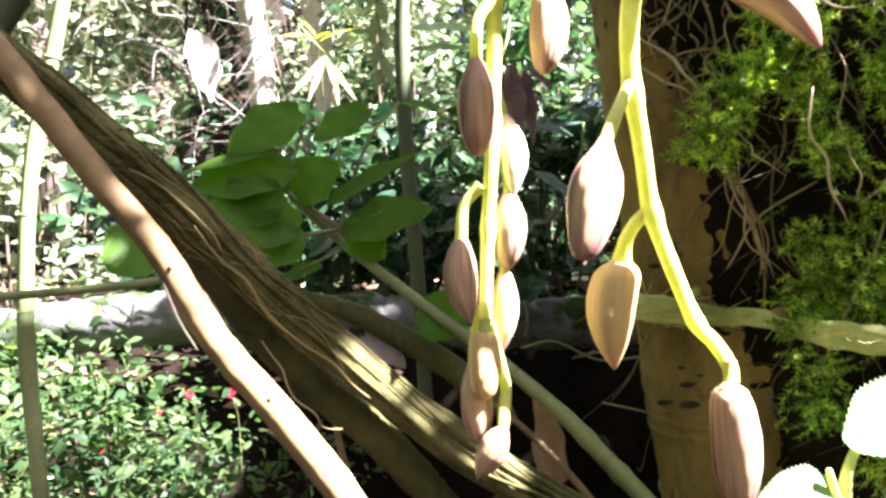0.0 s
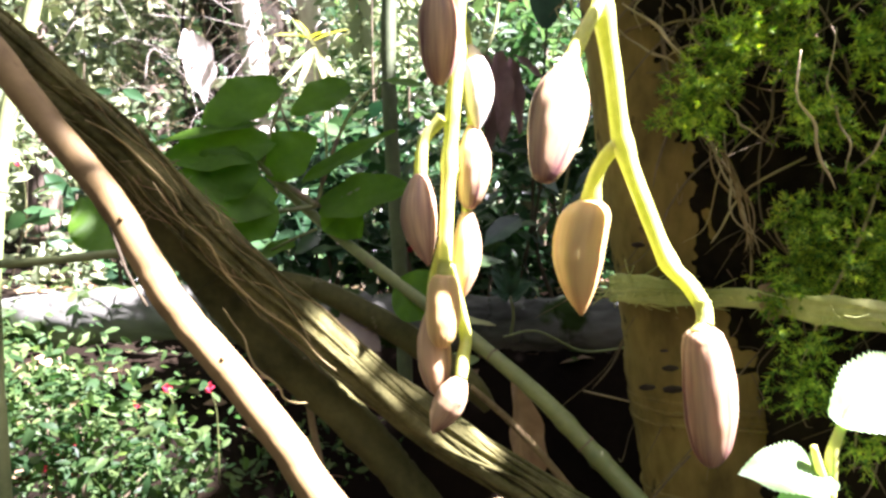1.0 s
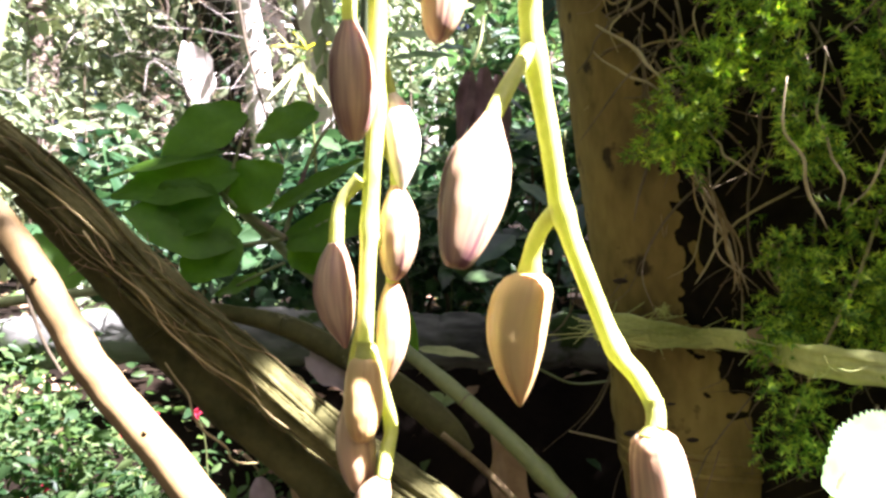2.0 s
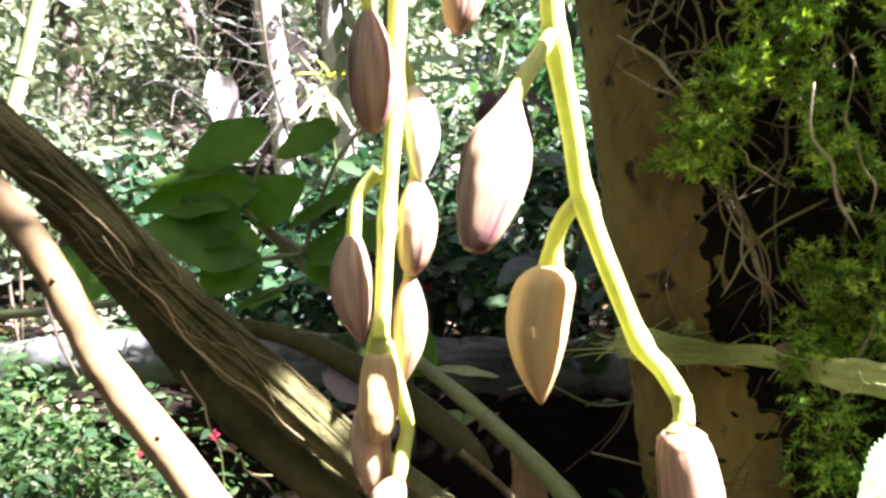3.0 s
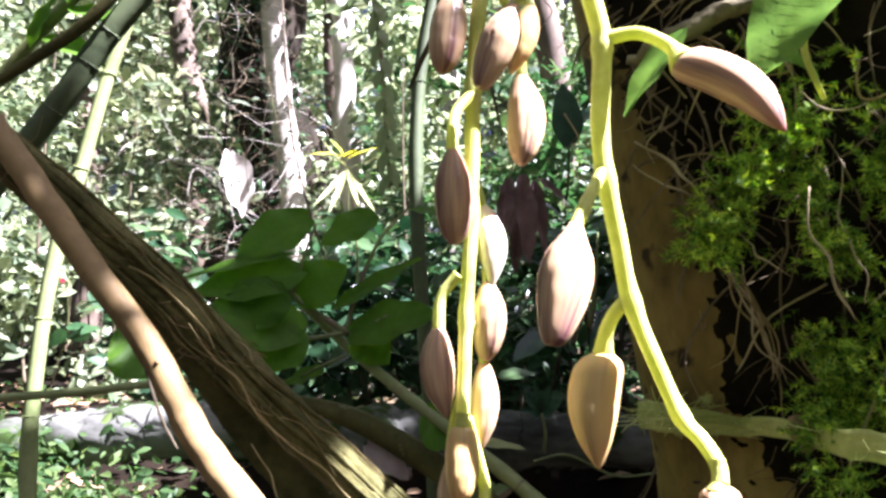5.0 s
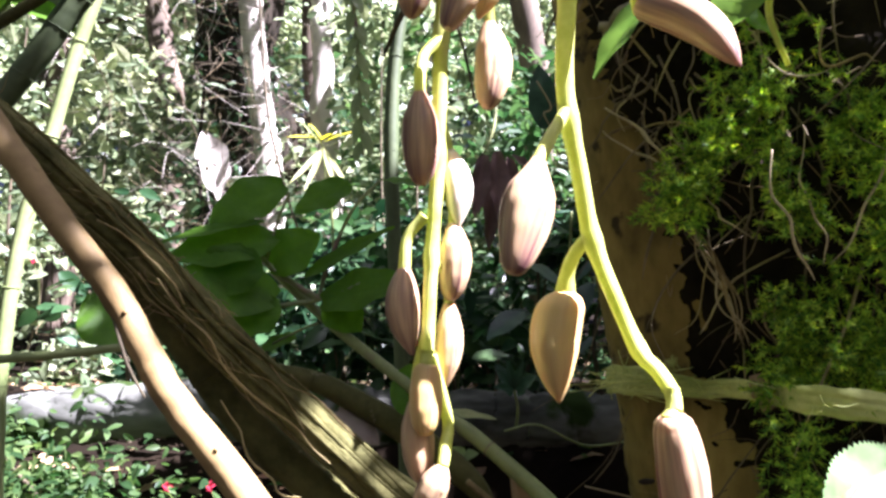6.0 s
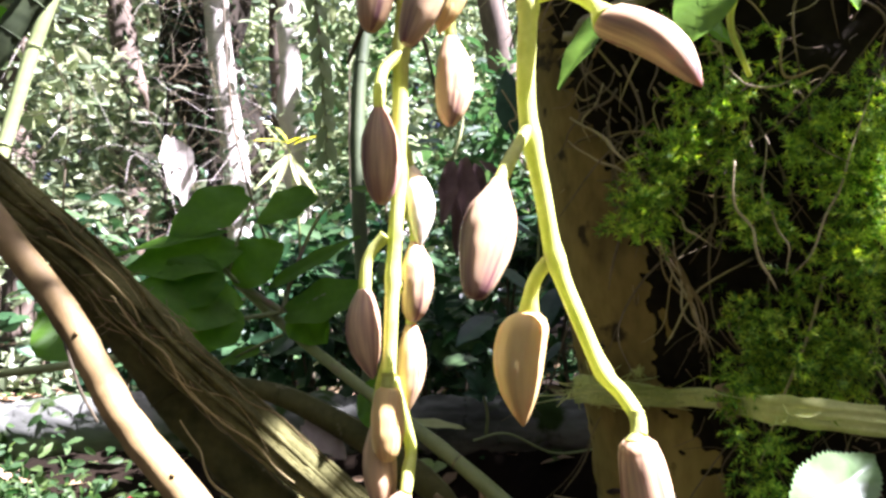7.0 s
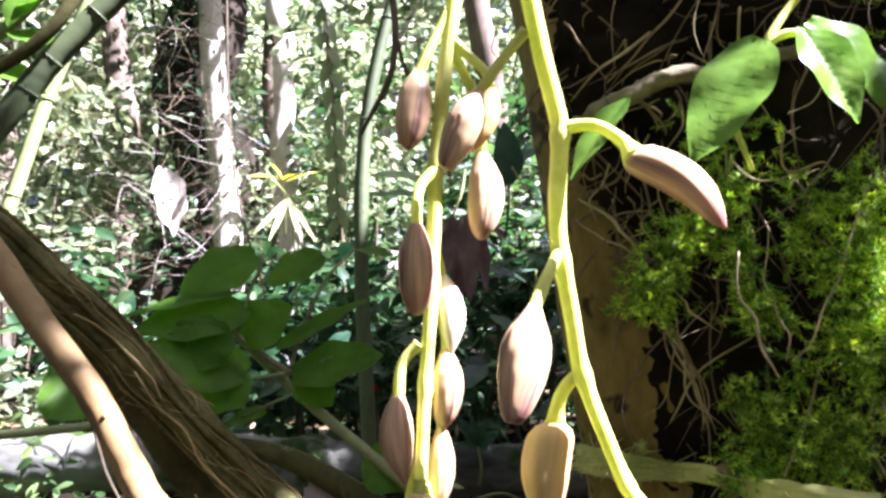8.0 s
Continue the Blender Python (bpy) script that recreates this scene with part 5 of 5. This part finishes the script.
def build_shade_tree():
    """An unseen branch added overhead whose leaves let the sun through in aimed patches."""
    root = tagged(new("unseen_shade_tree"), "unseen leafy tree added overhead to shape the sunlight", "tree")
    rng = np.random.default_rng(63)
    far = 1.7
    mid = Vector((0.05, 0.25, 1.22)) + SUN * far
    e1 = Vector((-SUN.y, SUN.x, 0)).normalized()
    e2 = SUN.cross(e1)
    # holes aimed along the sun at chosen buds, leaves, bark and moss
    gaps = [((0.045, 0.22, 1.215), 0.030, 0.038), ((0.063, 0.258, 1.185), 0.028, 0.038), ((0.095, 0.235, 1.15), 0.032, 0.044), ((0.118, 0.207, 1.262), 0.014, 0.012), ((0.062, 0.239, 1.33), 0.040, 0.058), ((0.076, 0.248, 1.205), 0.032, 0.044), ((0.066, 0.243, 1.26), 0.032, 0.053),
            ((0.015, 0.265, 1.265), 0.032, 0.048), ((0.012, 0.267, 1.19), 0.019, 0.038), ((0.016, 0.265, 1.13), 0.019, 0.026), ((0.02, 0.265, 1.31), 0.032, 0.053), ((0.026, 0.273, 1.235), 0.026, 0.042), ((0.045, 0.265, 1.31), 0.026, 0.038),
            ((0.232, 0.32, 1.378), 0.016, 0.022), ((0.222, 0.36, 1.108), 0.01, 0.024), ((-0.1007, 0.3500, 1.1413), 0.008, 0.012), ((-0.0808, 0.3470, 1.1186), 0.012, 0.016), ((-0.0616, 0.3450, 1.0932), 0.014, 0.02), ((-0.0426, 0.3430, 1.0667), 0.014, 0.02)]
    gaps += [(p, -0.014, 0.004) for p in [(-0.0598, 0.5500, 1.5406), (-0.0489, 0.5500, 1.4892)]]
    gaps += [(p, -0.015, -0.015) for p in [(-0.0666, 0.4400, 1.1443), (-0.0565, 0.4400, 1.1321), (-0.0456, 0.4400, 1.1195), (-0.0181, 0.4450, 1.0993), (-0.0325, 0.4400, 1.1090)]]
    gaps += [(p, -0.013, -0.013) for p in [ (-0.1379, 0.3560, 1.2023), (-0.1275, 0.3540, 1.1876)]]
    gaps += [(p, -0.010, -0.006) for p in [(0.2995, 0.4000, 1.2811), (0.2929, 0.4000, 1.2723)]]
    gaps += [(p, -0.018, -0.018) for p in [(0.1911, 0.4300, 1.2941), (0.2484, 0.4177, 1.2486), (0.2235, 0.3855, 1.2100), (0.1711, 0.4350, 1.2783), (0.2344, 0.3900, 1.1260)]]
    places, sizes, ways = [], [], []
    while len(places) < 9500:
        a, b = rng.uniform(-0.35, 2.0), rng.uniform(-0.8, 0.7)
        size = rng.uniform(0.05, 0.09)
        w = mid + e1 * a + e2 * (b + 0.1 * noise.noise(Vector((a * 4, 0, 0)))) + SUN * rng.normal(0, 0.12)
        clear = b < (0.7 if a < 0.2 else 0.45 if a < 0.4 else 0.6 if a > 0.8 else 0.3)
        # thinned here to let more sun onto the moss and roots
        if 0.0 < a < 0.5 and -0.3 < b < 0.06 and rng.uniform() < 0.4:
            continue
        for g, ra, rb in gaps if clear else ():
            d = w - Vector(g)
            d = d - SUN * d.dot(SUN)
            if (d.dot(e1) / (ra + 0.4 * size)) ** 2 + (d.dot(e2) / (rb + 0.4 * size)) ** 2 < 1:
                clear = rng.uniform() < 0.02
                break
        if clear:
            way = Vector(rng.normal(0, 1, 3))
            way = (way - SUN * way.dot(SUN) * 0.7).normalized()
            places.append(w - way * size * 0.5)
            sizes.append(size)
            ways.append(way)
    n = len(places)
    ups = np.array(SUN) + rng.normal(0, 0.45, (n, 3))
    me = scatter("crown", places, ways, ups, sizes, M_CANOPY, SMALL_LEAF)
    tagged(part("crown", me, root, "loose leafy crown"), kind="stuff")
    foot = (2.9, 0.5, ground_height(2.9, 0.5) - 0.05)
    part("trunk", tube_mesh("trunk", [foot, (2.85, 0.4, 1.4), (2.5, 0.3, 2.6), (2.0, 0.2, 3.1)], [0.09, 0.08, 0.06, 0.04], M_BARK, 40, 12, 0.03, 1), root)
    for k in range(9):
        q = [w for w in places if (w - mid).dot(e1) > 0.4][int(rng.integers(0, 300))]
        part("limb", tube_mesh("limb", [(2.5, 0.3, 2.6), (np.array((2.5, 0.3, 2.6)) + np.array(q)) / 2 + (0, 0, 0.1), tuple(q)], [0.02, 0.012, 0.004], M_BARK, 16, 7, 0.03, k), root)


build_shade_tree()


def build_roof():
    """Tall tree crowns added far overhead to cut light, closed ahead, a clearing behind the camera."""
    rng = np.random.default_rng(17)
    n = 22500
    r, a = 13 * np.sqrt(rng.uniform(0, 1, n)), rng.uniform(0, 6.2832, n)
    p = np.stack([r * np.cos(a), 2 + r * np.sin(a), rng.uniform(5.5, 7.5, n)], 1)
    keep = []
    for q in p:
        shift = Vector(q) - Vector((0.05, 0.3, 1.2))
        off = (shift - SUN * shift.dot(SUN)).length
        lit = (shift - Vector((-2.6, 2.8, 0.3)) - SUN * (shift - Vector((-2.6, 2.8, 0.3))).dot(SUN)).length
        # kept open along the sun over the racemes and the left background
        keep.append((q[1] > -0.3 or rng.uniform() < 0.15) and q[1] < 7.5 and off > 1.1 and (lit > 3.0 or rng.uniform() < 0.06))
    p = p[np.array(keep)]
    me = scatter("shading_canopy", p, spread_dirs(rng, len(p)), np.array((0, 0, 1.0)) + rng.normal(0, 0.4, (len(p), 3)), rng.uniform(0.25, 0.45, len(p)), M_CANOPY, SMALL_LEAF)
    tagged(part("shading_canopy", me), "green canopy added far overhead to dim the light", "canopy", kind="stuff")


build_roof()


# ---- undergrowth ----
def shrub(name, label, spots, spread, per, size, mat, seed, flat=0.8, category="shrub", stems=True, template=None):
    root = tagged(new(name), label, category)
    rng = np.random.default_rng(seed)
    me = leaf_cloud("foliage", rng, spots, [spread] * len(spots), per, size, mat, flat, template=template)
    tagged(part("foliage", me, root), kind="stuff")
    if stems:
        for s in spots:
            g = (s[0] + rng.normal(0, 0.05), s[1] + rng.normal(0, 0.05), ground_height(s[0], s[1]) - 0.03)
            part("stem", tube_mesh("stem", [g, ((g[0] + s[0]) / 2 + rng.normal(0, 0.04), (g[1] + s[1]) / 2, (g[2] + s[2]) / 2), s], [0.006, 0.005, 0.002], M_TWIG, 12, 6, 0.02, seed), root)


DARK_GAP = (-0.3256, -0.1853)


def spots_in(rng, n, x, y, z):
    """Clump centres, with a bare strip before the broad dark trunk."""
    spots = [(float(rng.uniform(*x)), float(rng.uniform(*y)), float(rng.uniform(*z))) for _ in range(n)]
    lo, hi = DARK_GAP
    return [q for q in spots if not (lo < q[0] / q[1] < hi and q[1] < 4.4 and q[2] > 1.25)] or spots[:1]


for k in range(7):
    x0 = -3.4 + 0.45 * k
    shrub("shrub", "green shrub, sun glare put into its leaf colour", spots_in(rng_w, 9, (x0, x0 + 0.6), (2.2, 4.2), (1.0, 2.6)), 0.26, 210, 0.07, M_GLAREFOLIAGE, 200 + k)
for k in range(5):
    x0 = -1.5 + 0.24 * k
    shrub("herb", "leafy herb with small leaves on the bank", spots_in(rng_w, 8, (x0, x0 + 0.3), (0.95, 1.35), (0.66, 1.0)), 0.12, 330, 0.02, M_HERB, 220 + k, category="herb", template=MID_LEAF)
for k in range(5):
    x0 = -0.35 + 0.28 * k
    shrub("undergrowth", "bluish-green undergrowth leaves, shade put into their colour", spots_in(rng_w, 9, (x0, x0 + 0.35), (1.5, 2.4), (1.05, 1.45)), 0.12, 90, 0.06, M_SHADEFOLIAGE, 240 + k, category="undergrowth", template=MID_LEAF)
for k in range(6):
    x0 = -1.2 + 0.5 * k
    shrub("shrub", "green forest shrub with glossy leaves", spots_in(rng_w, 8, (x0, x0 + 0.6), (2.6, 4.5), (1.2, 2.6)), 0.26, 190, 0.08, M_FOLIAGE, 260 + k)
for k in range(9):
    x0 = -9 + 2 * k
    shrub("shrub", "far forest thicket in sun and shade", spots_in(rng_w, 16, (x0, x0 + 2.2), (6.5, 10), (1.5, 6.0)), 0.7, 280, 0.17, M_GLAREFOLIAGE, 280 + k)


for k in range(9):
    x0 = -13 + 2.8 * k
    shrub("shrub", "far forest thicket, bright haze put into its leaf colour", spots_in(rng_w, 18, (x0, x0 + 3.0), (11, 13.5), (1.5, 9.5)), 1.0, 300, 0.28, M_GLAREFOLIAGE, 350 + k, stems=False)
rng_u = np.random.default_rng(77)
for k in range(2):
    x0 = -0.85 + 0.3 * k
    shrub("undergrowth", "bluish-green undergrowth leaves, shade put into their colour", spots_in(rng_u, 10, (x0, x0 + 0.35), (1.6, 2.3), (1.1, 1.5)), 0.12, 90, 0.055, M_SHADEFOLIAGE, 270 + k, category="undergrowth", template=MID_LEAF)
# thicket ring added beside and behind the camera to block low sky light
for k in range(16):
    a0 = 2 * math.pi * k / 16
    if math.sin(a0) < 0.55:
        ring = [(float(math.cos(q) * d), float(math.sin(q) * d + 1), float(z)) for q, d, z in zip(rng_w.uniform(a0, a0 + 0.42, 26), rng_w.uniform(8.5, 11, 26), rng_w.uniform(0.5, 6.5, 26))]
        shrub("shrub", "far thicket ring added out of view to dim the light", ring, 0.8, 60, 0.4, M_CANOPY, 320 + k, stems=False)


def build_litter():
    rng = np.random.default_rng(52)
    n = 5200
    x, y = rng.uniform(-2.4, 1.8, n), 0.75 + 4.0 * rng.uniform(0, 1, n) ** 1.6
    keep = [not (-0.15 < a < 0.6 and 0.8 < b < 1.45) for a, b in zip(x, y)]
    x, y = x[keep], y[keep]
    p = np.array([(a, b, ground_height(a, b) + 0.006) for a, b in zip(x, y)])
    d = rng.normal(0, 1, (len(p), 3)) * (1, 1, 0.25)
    half = len(p) // 2
    for name, q, mat, size, lab in (("leaf_litter", slice(0, half), M_DEAD, 0.06, "fallen brown leaves on the forest floor"), ("ground_cover", slice(half, None), M_HERB, 0.04, "small green ground-cover leaves")):
        me = scatter(name, p[q] + (0, 0, 0.02 if q.start else 0), d[q], np.array((0, -0.3, 1.0)) + rng.normal(0, 0.3, (len(p[q]), 3)), rng.uniform(0.6, 1.3, len(p[q])) * size, mat, SMALL_LEAF)
        tagged(part(name, me), lab, name.replace("_", " "), kind="stuff")


build_litter()


def build_understorey():
    """Single broad leaves of the plants behind the racemes."""
    rng = np.random.default_rng(71)
    root = tagged(new("understorey_plant"), "bluish-green understorey plant with broad leaves", "plant")
    for k, (b, t, w) in enumerate((((0.1932, 1.1000, 1.5125), (0.1937, 1.0800, 1.6170), 0.055), ((0.2025, 1.1200, 1.5472), (0.2530, 1.1000, 1.5901), 0.05), ((0.1700, 1.1000, 1.3721), (0.2166, 1.0500, 1.4000), 0.035), ((0.1553, 1.2000, 1.3964), (0.2250, 1.1500, 1.3691), 0.03), ((0.0984, 1.2000, 1.5289), (0.0417, 1.1500, 1.5260), 0.03),
                              ((0.0738, 1.3000, 1.5771), (-0.0434, 1.2500, 1.5850), 0.05), ((0.0733, 1.3000, 1.5435), (-0.0383, 1.2500, 1.5473), 0.04), ((0.1259, 1.1000, 1.0924), (0.1078, 1.0800, 1.1448), 0.035), ((0.1346, 1.1000, 1.0921), (0.1591, 1.0800, 1.1269), 0.03), ((0.1472, 1.1000, 1.2203), (0.0891, 1.0500, 1.1880), 0.04),
                              ((0.2569, 1.1000, 1.2625), (0.1993, 1.0500, 1.1857), 0.035), ((0.2677, 1.1000, 1.2982), (0.2978, 1.0500, 1.2597), 0.03), ((0.1724, 1.2000, 1.3072), (0.2119, 1.1000, 1.2722), 0.03), ((-0.0580, 1.0000, 1.2711), (-0.1031, 0.9800, 1.2321), 0.03))):
        # leaves 5 and 6 take the colour that has sunlight in it
        leaf_at("leaf", b, t, w, (0.1, -0.5, 0.8), M_BLUELEAF if k not in (5, 6) else M_SUNLITLEAF, root, seed=k, fold=0.15, droop=0.15)
    part("stem", tube_mesh("stem", [(0.1954, 1.1600, 1.4388), (0.1983, 1.1400, 1.4739), (0.1971, 1.1000, 1.5413)], [0.0025, 0.002], M_DARKSTEM, 12, 7), root)
    for k, pts in enumerate(([(0.0939, 0.5000, 1.3661), (0.1019, 0.5000, 1.3507), (0.0995, 0.5000, 1.3441), (0.1069, 0.5000, 1.3354)], [(0.1083, 0.5000, 1.3485), (0.1164, 0.5000, 1.3353), (0.1137, 0.5000, 1.3245)], [(0.1010, 0.5000, 1.3267), (0.1090, 0.5000, 1.3137), (0.1106, 0.5000, 1.3009)], [(0.0974, 0.6000, 1.5269), (0.1011, 0.6000, 1.5100), (0.0934, 0.6000, 1.4820)])):
        root = tagged(new("tendril"), "thin pale curling tendril", "tendril", "tendrils")
        part("thread", tube_mesh("thread", pts, [0.0007, 0.0006, 0.0004], M_PALEROOT, 16, 5, 0, k, wander=0.002), root)
    top = tagged(new("leafy_branch"), "dark green leaves at the top of the slanting canes", "plant")
    part("stem", tube_mesh("stem", [(-0.4712, 0.6600, 1.4345), (-0.4011, 0.6500, 1.5100), (-0.3385, 0.6400, 1.5696), (-0.2910, 0.6400, 1.6485)], [0.006, 0.006, 0.004], M_GREENSTEM, 20, 8), top)
    for k, (b, t, w) in enumerate((((-0.3569, 0.6400, 1.5402), (-0.2998, 0.6200, 1.5198), 0.03), ((-0.3802, 0.6400, 1.5114), (-0.3120, 0.6200, 1.4810), 0.03), ((-0.3536, 0.6400, 1.5635), (-0.2939, 0.6200, 1.5823), 0.03), ((-0.3944, 0.6400, 1.4999), (-0.3672, 0.6200, 1.5468), 0.03), ((-0.3394, 0.6400, 1.5813), (-0.3517, 0.6200, 1.5414), 0.03))):
        leaf_at("leaf", b, t, w, (0.1, -0.6, 0.6), M_LEAF, top, seed=k + 30, fold=0.2, droop=0.15)


build_understorey()


def build_twig_tangle():
    root = tagged(new("twig_tangle"), "tangle of bare wiry twigs", "twigs")
    rng = np.random.default_rng(91)
    c = np.array((-0.9, 2.8, 2.05))
    for k in range(280):
        p = c + rng.normal(0, 1, 3) * np.array((0.26, 0.25, 0.42))
        d = rng.normal(0, 1, 3) * (1, 0.6, 0.8)
        d = d / np.linalg.norm(d) * rng.uniform(0.05, 0.22)
        part("twig", tube_mesh("twig", [p - d, p + rng.normal(0, 0.06, 3), p + d], [0.0013, 0.001, 0.0006], (M_TWIG, M_PALEBARK, M_DRYROOT, M_TWIG)[k % 4], 10, 5, 0.03, k, wander=0.012), root)
    # creeper leaves that cling to the dark trunk behind
    ivy = tagged(new("creeper"), "creeper leaves climbing the trunk, shade put into their colour", "creeper")
    spots = [(-1.1 + rng.uniform(-0.24, 0.24) - 0.04 * (z - 2.8), 3.66 + rng.uniform(-0.06, 0.1), z) for z in rng.uniform(1.4, 3.9, 46)]
    me = leaf_cloud("foliage", rng, spots, [0.16] * len(spots), 34, 0.05, M_SHADEFOLIAGE, 1.4, template=MID_LEAF)
    tagged(part("foliage", me, ivy), kind="stuff")
    for k in range(4):
        x = -1.25 + 0.1 * k
        part("stem", tube_mesh("stem", [(x, 3.7, 1.2), (x + 0.05, 3.66, 2.2), (x - 0.04, 3.68, 3.0), (x - 0.02, 3.7, 4.0)], [0.012, 0.01, 0.006], M_SHADEBARK, 40, 7, 0.05, k, wander=0.02), ivy)


build_twig_tangle()


def build_red_flowers():
    rng = np.random.default_rng(44)
    for place in [(-0.5126, 1.0500, 0.9040), (-0.5007, 1.0500, 0.8993), (-0.5573, 1.0500, 0.8675), (-0.5212, 1.0500, 0.8630), (-0.4476, 1.1000, 0.9435), (-0.3970, 1.1000, 0.9706), (-1.0776, 1.9000, 1.4165), (-0.5430, 1.0600, 0.8758)] + [(-0.3266, 1.0800, 0.9735), (-0.0370, 1.7000, 1.1721), (0.3420, 1.7000, 1.1673), (0.0591, 1.7000, 1.2040)]:
        root = tagged(new("red_flower"), "small red flower among the herbs", "flower", "red flowers")
        for k in range(5):
            a = k * 1.2566 + rng.uniform(0, 0.3)
            tip = Vector(place) + Vector((math.cos(a), -0.4, math.sin(a))) * 0.008
            leaf_at("petal", place, tip, 0.007, (0, -1, 0.2), M_RED, root, seed=k, rows=4, cols=2)
        part("stalk", tube_mesh("stalk", [place, Vector(place) + Vector((0.005, 0.02, -0.05)), Vector(place) + Vector((0, 0.04, -0.16))], [0.0008, 0.001, 0.0012], M_GREENSTEM, 8, 5), root)


build_red_flowers()


def build_pale_leaf():
    root = tagged(new("dead_leaf"), "large pale dry leaf caught among twigs", "dead leaf")
    leaf_at("blade", (-0.8538, 2.6000, 1.9676), (-0.7855, 2.6000, 1.7298), 0.13, (0.5, -0.7, 0.4), M_PALEBARK, root, seed=8, fold=0.3, droop=0.2, rows=14, cols=5, wave=0.1, heart=0.5)


build_pale_leaf()


def build_fluff():
    root = tagged(new("seed_fluff"), "tuft of white plant down caught on the strip", "plant down")
    rng = np.random.default_rng(15)
    c = np.array((0.1772, 0.4920, 1.1614))
    hairs = []
    for k in range(60):
        d = rng.normal(0, 1, 3)
        d = d / np.linalg.norm(d) * rng.uniform(0.003, 0.0065)
        hairs.append(tube(smooth_line([c, c + d * 0.6, c + d + rng.normal(0, 0.0008, 3)], 5), [0.0003, 0.00015], 4))
    part("down", gathered("down", hairs, M_STRAW), root)


build_fluff()
